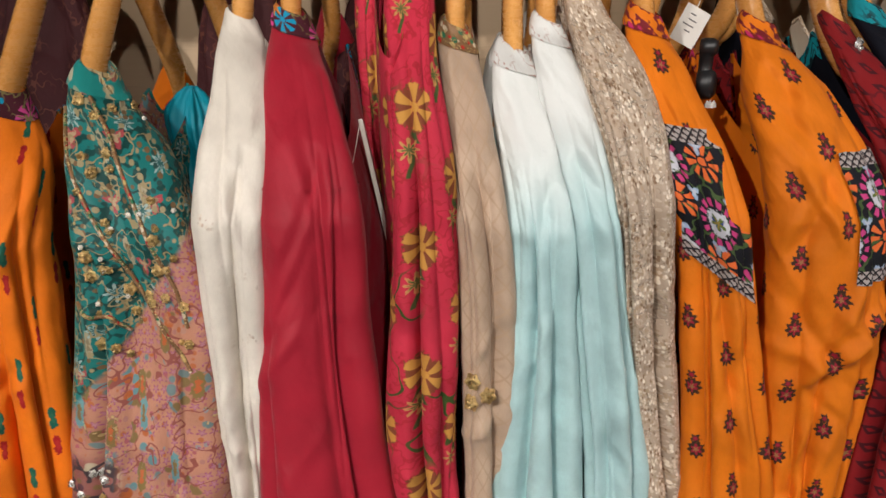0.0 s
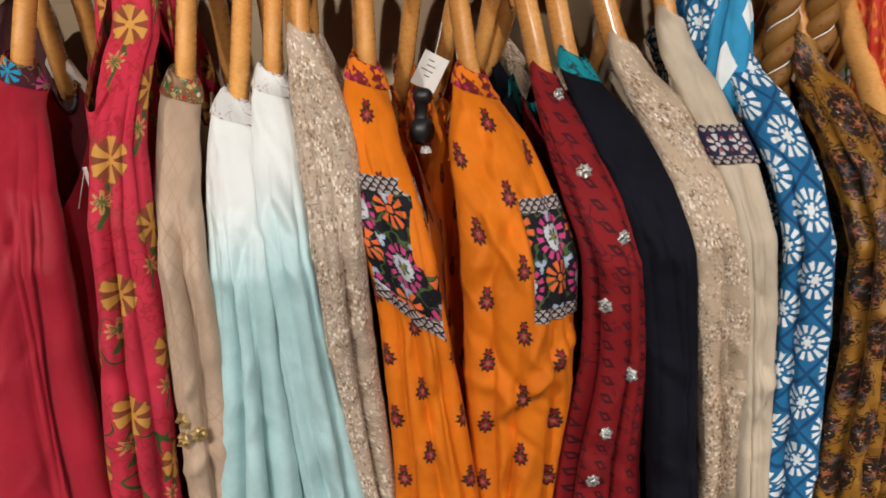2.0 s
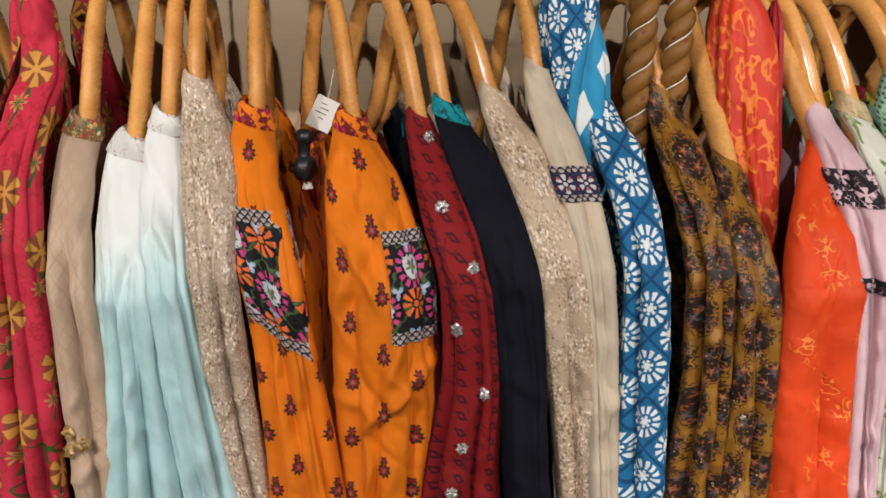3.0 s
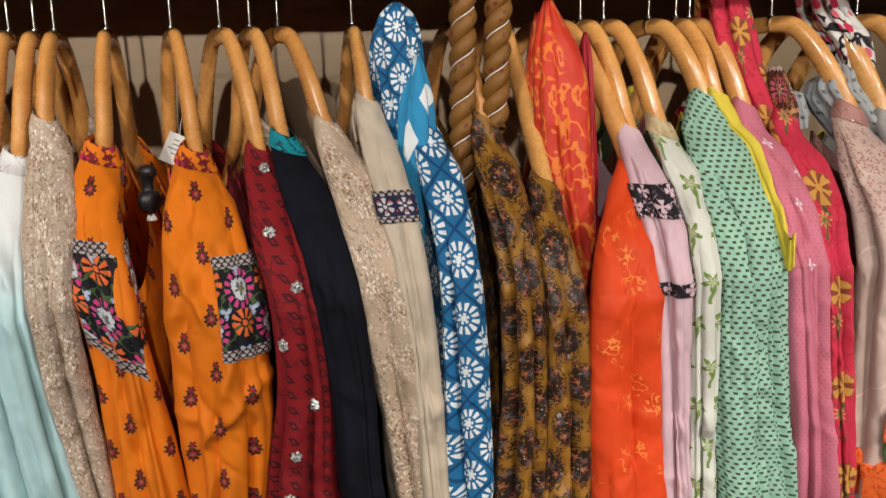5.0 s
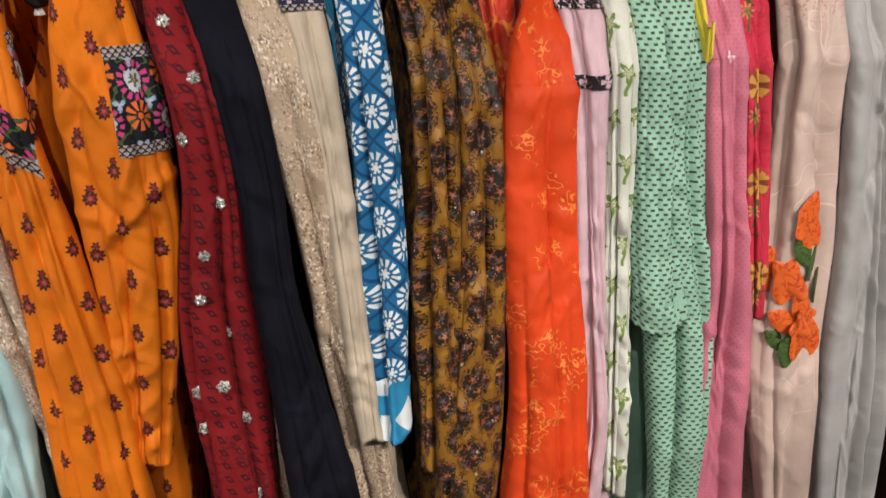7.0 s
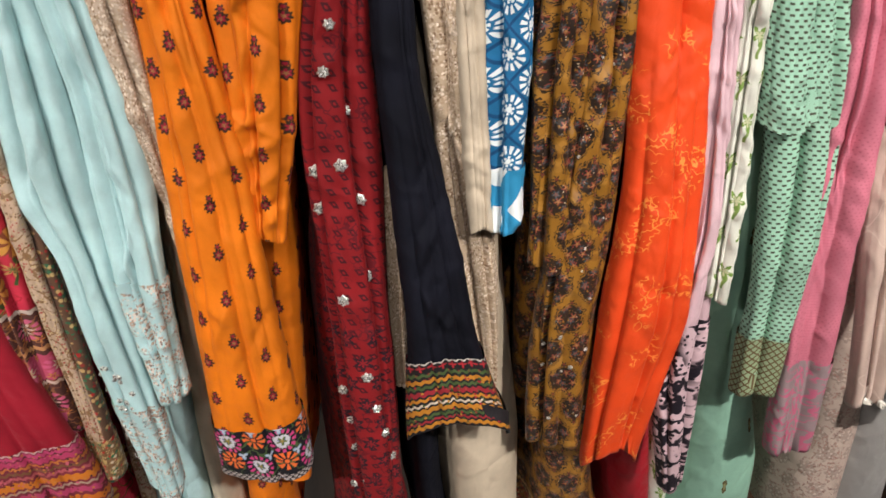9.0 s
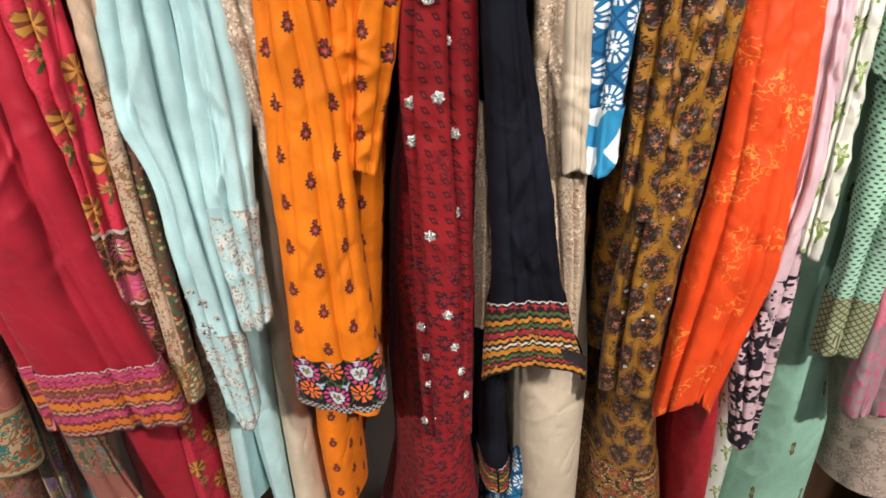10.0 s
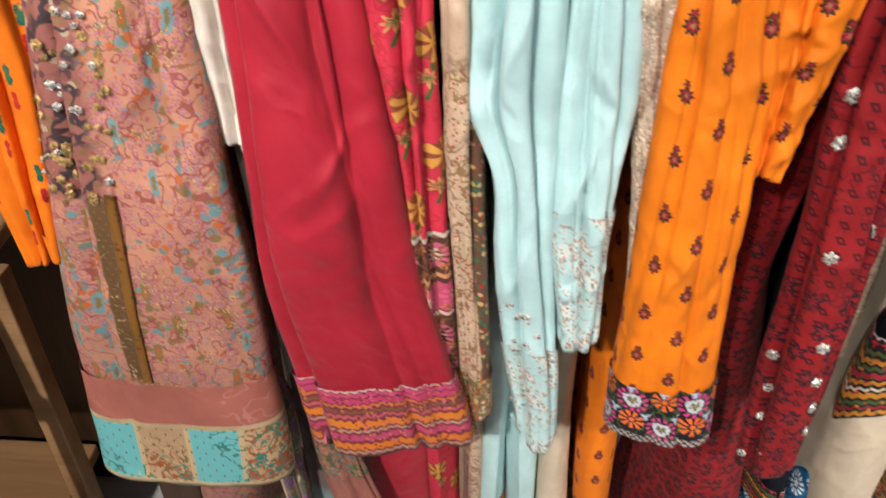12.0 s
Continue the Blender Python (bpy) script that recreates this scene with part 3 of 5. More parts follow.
    "white_green": cloth("white_green_sprig_cotton", (0.62, 0.62, 0.54), stack(sprigs((0.13, 0.22, 0.04), (0.42, 0.42, 0.26), 0.030, 0.042, 0.0105, 5, leaf=(0.16, 0.24, 0.06)))),
    "mint": cloth("mint_dashed_cotton", (0.29, 0.50, 0.37), stack(dashes((0.055, 0.06, 0.04), 0.0088, 0.0050, 0.0026, 0.0013, 0.12))),
    "mint_plain": cloth("mint_cotton", (0.28, 0.50, 0.38), stack(sprigs((0.10, 0.08, 0.03), (0.24, 0.22, 0.10), 0.075, 0.105, 0.013, 2, squash=1.9, keep=0.75))),
    "mint_check": cloth("mint_cuff_with_brown_check", (0.26, 0.34, 0.20), stack(lattice((0.11, 0.07, 0.03), 0.009, 0.16, 1.0))),
    "lemon": cloth("lemon_cotton", (0.70, 0.55, 0.06)),
    "rose_pink": cloth("pink_dobby_cotton", (0.54, 0.155, 0.215), stack(dashes((0.42, 0.10, 0.15), 0.004, 0.004, 0.0007, 0.0007), within(-1, 0.16, sprigs((0.68, 0.56, 0.58), (0.60, 0.34, 0.40), 0.034, 0.028, 0.0058, 4, keep=0.6)))),
    "grey_pink": cloth("grey_and_pink_cuff_print", (0.30, 0.22, 0.23), stack(scrolls((0.50, 0.12, 0.20), 46, 0.2, 0.40))),
    "organza": cloth("blush_organza", (0.62, 0.46, 0.39), stack(within(-1, 0.11, speckle([(0.42, 0.20, 0.17), (0.66, 0.42, 0.36), (0.36, 0.16, 0.14)], 420, 0.55, 0.75), 0.03), scrolls((0.72, 0.56, 0.48), 9, 0.02, 0.4)), rough=0.35, sheen=0.5, thin=0.86),
    "rose_lace": cloth("dusty_rose_lace", (0.42, 0.20, 0.17), stack(within(0.50, 3.0, stack_one(fill((0.60, 0.47, 0.40)), roundels((0.44, 0.33, 0.28), (0.68, 0.56, 0.48), 0.040, 0.036, 0.015)), 0.02), metal=((0.55, 0.32, 0.27), 42, 0.22, 0.38)), rough=0.45),
    "grey_sheer": cloth("grey_organza", (0.40, 0.385, 0.37), rough=0.4, sheen=0.4, thin=0.92),
    "grey_eyelet": cloth("grey_eyelet_lace", (0.34, 0.35, 0.35), stack(sprigs((0.08, 0.08, 0.08), (0.04, 0.04, 0.04), 0.012, 0.012, 0.003, 6))),
    "mono": cloth("white_print_with_black_and_red", (0.66, 0.62, 0.58), stack(scrolls((0.012, 0.01, 0.012), 34, 0.26, 0.42), speckle([(0.50, 0.02, 0.07), (0.55, 0.10, 0.14)], 70, 0.5, 0.4))),
    "crimson_cuff": cloth("multicolour_embroidered_cuff", (0.22, 0.03, 0.05), stack(stripes([(0.0, 0.0025, (0.62, 0.45, 0.40)), (0.004, 0.009, (0.54, 0.06, 0.17)), (0.011, 0.018, (0.50, 0.05, 0.14)), (0.020, 0.023, (0.56, 0.18, 0.04)), (0.027, 0.031, (0.20, 0.09, 0.04)), (0.034, 0.038, (0.46, 0.10, 0.12)), (0.042, 0.052, (0.62, 0.19, 0.02)), (0.055, 0.058, (0.42, 0.30, 0.22)), (0.062, 0.070, (0.50, 0.06, 0.15)), (0.075, 0.084, (0.62, 0.17, 0.02)), (0.087, 0.091, (0.40, 0.26, 0.18))]), speckle([(0.16, 0.02, 0.03), (0.58, 0.12, 0.18), (0.58, 0.22, 0.05), (0.10, 0.03, 0.03)], 260, 0.46, 0.45)), rough=0.55),
    "block_cuff": cloth("turquoise_and_gold_block_cuff", (0.56, 0.36, 0.21), stack(scrolls((0.42, 0.09, 0.02), 30, 0.20, 0.46), scrolls((0.20, 0.12, 0.05), 60, 0.12, 0.45), blocks((0.16, 0.50, 0.52), 0.118, 0.066), scrolls((0.03, 0.20, 0.17), 38, 0.13, 0.52), dashes((0.14, 0.09, 0.04), 0.017, 0.0095, 0.0008, 0.0022), stripes([(0.092, 0.102, (0.60, 0.46, 0.27))])), rough=0.5),
    "gold_braid": cloth("pale_gold_braid", (0.55, 0.42, 0.24), stack(metal=(GOLD, 60, 0.2, 0.4)), rough=0.4),
    "dusty_rose": cloth("dusty_rose_band", (0.40, 0.13, 0.10), stack(scrolls((0.50, 0.20, 0.17), 24, 0.08, 0.5))),
    "back_maroon": cloth("dark_maroon_cloth", (0.045, 0.008, 0.010), stack(scrolls((0.10, 0.03, 0.02), 40, 0.1, 0.5))),
    "neck_floral": cloth("embroidered_neck_band", (0.06, 0.008, 0.016), stack(daisies((0.50, 0.05, 0.22), 0.05, 0.028, 0.011, 9, inner=0.2), daisies((0.0, 0.22, 0.38), 0.05, 0.028, 0.010, 7, (0.02, 0.006), inner=0.2), sprigs((0.55, 0.20, 0.02), (0.40, 0.10, 0.02), 0.05, 0.042, 0.007, 6, offset=(0.012, 0.02)), scrolls((0.16, 0.13, 0.05), 70, 0.14, 0.45))),
    "white_lace": cloth("white_silk_with_pink_stitching", (0.72, 0.72, 0.70), stack(scrolls((0.40, 0.24, 0.20), 110, 0.14, 0.45), metal=((0.62, 0.52, 0.46), 70, 0.16, 0.5)), rough=0.45),
    "black_lace": cloth("black_and_pink_printed_band", (0.014, 0.010, 0.014), stack(daisies((0.60, 0.42, 0.46), 0.026, 0.013, 0.0062, 4, inner=0.15), scrolls((0.60, 0.42, 0.46), 120, 0.12, 0.45))),
    "indigo_band": cloth("indigo_and_white_woven_band", (0.02, 0.022, 0.06), stack(daisies((0.55, 0.50, 0.48), 0.020, 0.017, 0.0075, 6, inner=0.35), dashes((0.40, 0.06, 0.05), 0.010, 0.0085, 0.0012, 0.0012))),
    "petrol": cloth("petrol_blue_stole", (0.0, 0.25, 0.34), rough=0.5),
    "flower_orange": cloth("orange_thread_flower", (0.72, 0.13, 0.02), stack(scrolls((0.45, 0.05, 0.01), 60, 0.14, 0.4)), rough=0.55),
    "leaf_green": cloth("green_thread_leaf", (0.07, 0.12, 0.03), stack(scrolls((0.03, 0.06, 0.012), 80, 0.2, 0.4)), rough=0.6),
}
METAL = plain("bright_steel", (0.62, 0.60, 0.57), 0.25, 1.0, 0.1, 60)
STUD = plain("mirror_work_silver", (0.74, 0.72, 0.68), 0.28, 0.75, 0.35, 420, 0.8)
GOLD_BEAD = plain("antique_gold_bead", (0.62, 0.43, 0.18), 0.3, 0.7, 0.35, 420, 0.8)
PEARL = plain("pearl_bead", (0.78, 0.72, 0.64), 0.25, 0.0, 0.05, 60, 0.05, coat=0.5)
PAPER = plain("white_card", (0.72, 0.69, 0.64), 0.7, 0.0, 0.05, 80)
INKBAR = plain("printed_grey_bars", (0.12, 0.11, 0.11), 0.7, 0.0, 0.1, 80)
PLASTIC = plain("black_plastic", (0.012, 0.012, 0.013), 0.4, 0.0, 0.2, 80)
HANGER_WOOD = wood("varnished_hanger_wood", (0.52, 0.225, 0.056), (0.68, 0.335, 0.098), 0.28, 0.6, "y", 2.2)
PALE_WOOD = wood("pale_laminate_wood", (0.50, 0.355, 0.22), (0.64, 0.475, 0.31), 0.5, 0.0, "x", 1.1)
DARK_WOOD = wood("dark_walnut_wood", (0.030, 0.014, 0.007), (0.075, 0.036, 0.016), 0.45, 0.0, "z", 1.4)
BENCH_WOOD = wood("oiled_bench_wood", (0.24, 0.125, 0.055), (0.40, 0.23, 0.11), 0.45, 0.0, "x", 1.4)
TILE = plain("pale_grey_floor_tile", (0.50, 0.49, 0.48), 0.35, 0.0, 0.12, 12, 0.05)
GROUT = plain("floor_grout", (0.12, 0.115, 0.11), 0.8)
PAINT = plain("taupe_wall_paint", (0.20, 0.17, 0.14), 0.8, 0.0, 0.05, 30)


# ---- mesh helpers ----
def part(name, bm, material, parent=None, label="", smooth=True):
    me = bpy.data.meshes.new(name)
    bm.to_mesh(me)
    bm.free()
    if smooth:
        me.shade_smooth()
    me.materials.append(material)
    ob = new(name, me)
    if parent is not None:
        ob.parent = parent
    return tagged(ob, label)


def holder(name, at, label, category, group=""):
    ob = new(name)
    ob.location = at
    return tagged(ob, label, category, group)


def slab(size, centre, bevel=0.003, turn=None):
    bm = bmesh.new()
    bmesh.ops.create_cube(bm, size=1.0)
    bmesh.ops.scale(bm, vec=size, verts=bm.verts)
    if bevel:
        bmesh.ops.bevel(bm, geom=bm.edges[:], offset=bevel, segments=2, affect="EDGES", profile=0.5)
    if turn is not None:
        bmesh.ops.transform(bm, matrix=turn, verts=bm.verts)
    bmesh.ops.translate(bm, vec=centre, verts=bm.verts)
    return bm


def grid(rows, closed=True, uvs=None, cap=False):
    """A skin over rows of points; uvs in the same order give metres across and down."""
    bm = bmesh.new()
    layer = bm.loops.layers.uv.new("UVMap")
    vs = [[bm.verts.new(p) for p in row] for row in rows]
    count = len(rows[0])
    for i in range(len(rows) - 1):
        for j in range(count if closed else count - 1):
            k = (j + 1) % count
            f = bm.faces.new((vs[i][j], vs[i + 1][j], vs[i + 1][k], vs[i][k]))
            if uvs:
                for loop, (a, b) in zip(f.loops, ((i, j), (i + 1, j), (i + 1, j + 1), (i, j + 1))):
                    loop[layer].uv = uvs[a][b]
    if cap:
        for row in (vs[0][::-1], vs[-1]):
            bm.faces.new(row)
    return bm


def tube(points, radius, sides=8, flat=1.0):
    """A round or flattened rod along points; radius is one number or one for each point."""
    rows, uvs, run = [], [], 0.0
    pts = [Vector(p) for p in points]
    side = None
    for i, p in enumerate(pts):
        t = (pts[min(i + 1, len(pts) - 1)] - pts[max(i - 1, 0)]).normalized()
        ref = Vector((1, 0, 0)) if abs(t.x) < 0.9 else Vector((0, 0, 1))
        side = (ref - t * ref.dot(t)).normalized() if side is None else (side - t * side.dot(t)).normalized()
        up = t.cross(side)
        r = radius[i] if hasattr(radius, "__len__") else radius
        if i:
            run += (p - pts[i - 1]).length
        rows.append([p + side * (r * math.cos(a)) + up * (r * flat * math.sin(a)) for a in [2 * math.pi * k / sides for k in range(sides)]])
        uvs.append([(r * 2 * math.pi * k / sides, run) for k in range(sides + 1)])
    return grid(rows, True, uvs, cap=True)


def curve_through(points, steps):
    """A smooth run of points through the given ones (Catmull-Rom)."""
    P = [Vector(p) for p in points]
    P = [P[0] * 2 - P[1]] + P + [P[-1] * 2 - P[-2]]
    out = []
    for i in range(1, len(P) - 2):
        for k in range(steps):
            t = k / steps
            a, b, c, d = P[i - 1:i + 3]
            out.append(0.5 * ((2 * b) + (c - a) * t + (2 * a - 5 * b + 4 * c - d) * t * t + (3 * b - a - 3 * c + d) * t ** 3))
    return out + [P[-2]]


def ease(zs, stations, column, rounds=3):
    """A station's value at each height, smoothed."""
    st = sorted(stations)
    vals = np.interp(zs, [s[0] for s in st], [s[column] for s in st])
    for _ in range(rounds):
        p = np.pad(vals, 2, mode="edge")
        vals = (p[:-4] + p[1:-3] * 2 + p[2:-2] * 2 + p[3:-1] * 2 + p[4:]) / 8
    return vals


# ---- the shop ----
RAIL_Y, RAIL_Z, WALL_Y = 0.77, 1.79, 1.04


def setting(name, bm, material, label, smooth=False):
    return tagged(part(name, bm, material, None, label, smooth), category=name.split("_")[0], kind="structure")


setting("wall_back", slab((3.0, 0.04, 1.35), (0.3, WALL_Y + 0.02, 1.825)), PALE_WOOD, "pale wood-laminate back panel of the clothes alcove")
# lower part of the back panel, darker than the upper
setting("wall_back_lower", slab((3.0, 0.05, 1.14), (0.3, WALL_Y + 0.015, 0.575)), DARK_WOOD, "dark lower panel behind the hanging clothes")
setting("wall_alcove_side", slab((0.06, 0.62, 2.5), (1.30, WALL_Y - 0.31, 1.25)), DARK_WOOD, "dark walnut upright at the end of the alcove")
setting("wall_alcove_end", slab((0.06, 0.40, 2.5), (-1.18, WALL_Y - 0.20, 1.25)), DARK_WOOD, "dark walnut upright at the far end of the alcove")
setting("ceiling_alcove", slab((2.42, 0.54, 0.05), (0.06, 0.77, 2.002)), DARK_WOOD, "dark wooden top board over the clothes rail")
# out of view: added under the top board to set the shade line
setting("trim_fascia", slab((2.42, 0.025, 0.144), (0.06, 0.5135, 1.905), 0.002), DARK_WOOD, "unseen dark fascia board added to shade the hanger tops")
setting("trim_upright", slab((0.075, 0.09, 1.97), (-0.515, WALL_Y - 0.064, 0.987), 0.003), DARK_WOOD, "dark walnut upright against the back panel")
setting("baseboard", slab((1.74, 0.05, 0.06), (0.40, WALL_Y - 0.038, 0.032)), BENCH_WOOD, "brown wooden skirting along the back panel")
floor = setting("floor", slab((6.0, 6.0, 0.05), (0.3, -1.8, -0.029), 0), GROUT, "grey polished tile floor of the shop")
setting("wall_shop_left", slab((0.1, 6.0, 2.9), (-2.75, -1.8, 1.45)), PAINT, "taupe painted shop wall")
setting("wall_shop_right", slab((0.1, 6.0, 2.9), (3.35, -1.8, 1.45)), PAINT, "taupe painted shop wall")
setting("wall_shop_rear", slab((6.0, 0.1, 2.9), (0.3, -4.85, 1.45)), PAINT, "taupe painted shop wall behind the aisle")
setting("wall_shop_front", slab((6.0, 0.1, 2.9), (0.3, 1.16, 1.45)), PAINT, "taupe painted wall behind the alcove")
setting("ceiling", slab((6.2, 6.2, 0.1), (0.3, -1.8, 2.90)), PAINT, "taupe painted shop ceiling with track lights")

rail = holder("clothes_rail", (0, RAIL_Y, RAIL_Z), "round steel clothes rail under the top board", "rail")
part("bar", tube([(-1.145, 0, 0), (1.265, 0, 0)], 0.0125, 14), METAL, rail)
for ex, s in ((-1.147, 1), (1.267, -1)):
    part("flange", tube([(ex, 0, 0), (ex + 0.006 * s, 0, 0), (ex + 0.012 * s, 0, 0)], [0.028, 0.028, 0.017], 16), METAL, rail)


# ---- hangers ----
def hanger(x, yaw, drop, neck, st, label="varnished light wood clothes hanger on the rail"):
    """A contoured hanger: x of its hook, yaw in metres of sideways run per metre towards the aisle, drop of the arm at the neck."""
    ob = holder("clothes_hanger", (x, RAIL_Y, RAIL_Z), label, "hanger", "hangers on the rail")
    top = -0.078
    for s, name in ((-1, "arm"), (1, "arm")):
        pts = [(0, 0, top - 0.004), (yaw * 0.022, 0.022, top - 0.010), (yaw * 0.046, 0.046, top - 0.020 - drop * 0.30)]
        for fall in (0.0, 0.03, 0.055, 0.075):
            z = neck[1] - fall
            pts.append((float(ease(np.array([z]), [(neck[1], neck[0], 0)] + list(st), 1, 0)[0]) - x, RAIL_Y - float(front_of(z, neck[1])) - 0.019 - 0.12 * fall, z - RAIL_Z - 0.003 - 0.16 * fall))
        pts = [(-px * s, py * s, pz) for px, py, pz in pts]
        path = curve_through(pts, 5)
        rad = [0.0062 + 0.0024 * math.sin(math.pi * i / (len(path) - 1)) for i in range(len(path))]
        rad = [r * (1.0 if i < len(path) * 0.62 else 0.78) for i, r in enumerate(rad)]
        part(name, tube(path, rad, 12, 1.45), HANGER_WOOD, ob)
    hook = [(0, 0, top - 0.006), (0, 0, top + 0.03), (0, 0.004, -0.030), (0, 0.016, -0.010), (0, 0.0165, 0.004), (0, 0.008, 0.0145), (0, -0.006, 0.0155), (0, -0.0155, 0.006), (0, -0.0165, -0.006)]
    wire = part("hook", tube(curve_through(hook, 5), 0.0017, 8), METAL, ob, "thin bright steel hook")
    part("ferrule", tube([(0, 0, top - 0.002), (0, 0, top + 0.005), (0, 0, top + 0.008)], [0.0048, 0.0048, 0.0026], 10), METAL, wire)
    return ob


# ---- garments ----
def front_of(z, neck_z):
    """How far forward the cloth of a shoulder and sleeve lies at a height."""
    lift = 0.35 * (neck_z - 1.60)
    return np.interp(z - lift, [1.30, 1.46, 1.51, 1.57, 1.59, 1.62], [0.549, 0.551, 0.580, 0.645, 0.675, 0.690])


def ripple(seed, *axes):
    """Smooth uneven waves over arrays of places, about -1 to 1."""
    rnd = random.Random(seed)
    total = 0.0
    for _ in range(5):
        phase = rnd.uniform(0, 6.28)
        for axis in axes:
            phase = phase + axis * rnd.choice((-1, 1)) * rnd.uniform(0.5, 1.6)
        total = total + np.sin(phase)
    return total / 3.2


def drape(seed, pleat, crumple):
    """The folds of one sleeve: a few long falls, some deep clefts, and short slanting drags below the shoulder and round the elbow."""
    rnd = random.Random(seed)
    falls = [(rnd.uniform(0.25, 2.9), rnd.uniform(-1.2, 1.2), rnd.uniform(0.15, 0.42), pleat * rnd.uniform(0.45, 1.0), rnd.uniform(1.0, 4.0)) for _ in range(4)]
    clefts = [(mid + rnd.uniform(-0.3, 0.3), rnd.uniform(-0.7, 0.7), rnd.uniform(0.09, 0.17), pleat * rnd.uniform(0.6, 1.15), rnd.uniform(0, 6.28)) for mid in ((0.9, 1.9), (1.25, 2.3), (0.75, 1.45, 2.2))[seed % 3]]
    drags = []
    for k in range(int(14 + 18 * crumple)):
        high = k % 3 == 0
        down = rnd.uniform(0.02, 0.14) if high else rnd.uniform(0.20, 0.62)
        lean = rnd.choice((-1, 1)) * (rnd.uniform(0.9, 1.35) if high else rnd.uniform(0.35, 1.2))
        drags.append((rnd.uniform(-1, 1), down, math.cos(lean), math.sin(lean), rnd.uniform(0.025, 0.070), rnd.uniform(0.0040, 0.0066), rnd.choice((-1, 1, 1)) * rnd.uniform(0.0016, 0.0044) * (0.6 + 0.6 * crumple)))
    return falls, clefts, drags


def sleeve_rows(neck, st, seed, pleat=0.020, z_from=None, z_to=None, puff=0.0, n_z=150, n_a=132, bell=0.0, tilt=(0.0, 0.0), crumple=0.5):
    """Rings of cloth from the neck over the shoulder down the sleeve, hanging rather flat."""
    all_st = [(neck[1], neck[0], 0.015)] + list(st)
    top, low = neck[1] + 0.006, min(q[0] for q in st)
    zs = np.linspace(top, low, 90)
    hi, lo = z_from if z_from is not None else top, z_to if z_to is not None else low
    xc, hw = ease(zs, all_st, 1), ease(zs, all_st, 2, 2)
    order = np.argsort(zs)
    falls, clefts, drags = drape(seed, pleat, crumple)
    a = np.interp(np.arange(n_a) / n_a, [0.0, 16 / 132, 116 / 132, 1.0], [-np.pi / 2, 0.0, np.pi, 1.5 * np.pi])
    c, s = np.cos(a), np.sin(a)
    cc, ss = np.sign(c) * np.abs(c) ** 0.88, np.sign(s) * np.abs(s) ** 0.85
    rows, uvs = [], []
    for z in np.linspace(hi, lo, max(6, int(n_z * (hi - lo) / (top - low)))):
        x, w = np.interp(z, zs[order], xc[order]), np.interp(z, zs[order], hw[order])
        down = top - z
        w *= 0.62 + 0.38 * min(1.0, max(0.0, down / 0.016)) ** 0.5
        deep = min(max(0.50 * w + 0.007, 0.012), 0.034)
        yf = front_of(z, neck[1]) - (neck[2] if len(neck) > 2 else 0.0) * min(1.0, max(0.0, (down - 0.2) / 0.3))
        grow = min(1.0, max(0.0, (down - 0.02) / 0.12))
        size = min(1.0, w / 0.03)
        fold = 0.0 * a
        for at, drift, wide, amp, beat in falls:
            d = (a - at - drift * (down - 0.35) - 0.20 * math.sin(beat * down * 3 + at)) / wide
            fold -= amp * size * grow * np.exp(-np.abs(d) ** 1.25) * max(0.1, 0.6 + 0.5 * math.sin(beat * 2.3 * down + at * 5))
        for at, drift, wide, amp, ph in clefts:
            d = (a - at - drift * (down - 0.3) - 0.10 * math.sin(6 * down + ph)) / wide
            fold -= amp * size * min(1.0, max(0.0, (down - 0.08) / 0.16)) * np.exp(-np.abs(d) ** 1.3) * max(0.0, 0.55 + 0.6 * math.sin(5 * down + ph))
        fold += 0.0040 * size * grow * ripple(seed + 1, c * 1.6, s * 1.2, down * 13.0 + 0 * a)
        fold = np.maximum(fold, -0.85 * deep)
        fold += 0.0007 * size * ripple(seed + 2, c * 3.0, s * 2.0, down * 40.0 + 0 * a)
        drag = 0.0 * a
        for across, at_down, lc, ls, length, thick, amp in drags:
            if abs(down - at_down) < 0.09:
                e, f = w * (cc - across * 0.8), down - at_down
                drag += amp * np.exp(-((e * lc + f * ls) / length) ** 2 - ((f * lc - e * ls) / thick) ** 2)
        edge = max(0.0, 1 - (z - low) / 0.14)
        slope = 0.55 * max(0.0, 1 - down / 0.05)
        px = x + (w + fold + 0.3 * drag + puff) * cc
        py = yf + deep - (deep + fold + drag + puff) * ss
        frac = (hi - z) / max(hi - lo, 1e-6)
        dz = -bell * edge * (1.0 - np.abs(s)) + 0.004 * edge * np.sin(2 * a + seed * 1.7) - slope * w * c - 0.006 * slope * s
        dz = dz + (tilt[0] * (1 - frac) + tilt[1] * frac) * (px - x)
        ring_x, ring_y = np.append(cc, cc[0]) * max(w, 0.012), np.append(ss, ss[0]) * deep
        run = np.concatenate(([0.0], np.cumsum(np.hypot(np.diff(ring_x), np.diff(ring_y)))))
        run -= run[n_a // 2]
        rows.append([(float(p), float(q), float(r)) for p, q, r in zip(px, py, z + dz)])
        uvs.append([(float(u), down) for u in run])
    return rows, uvs


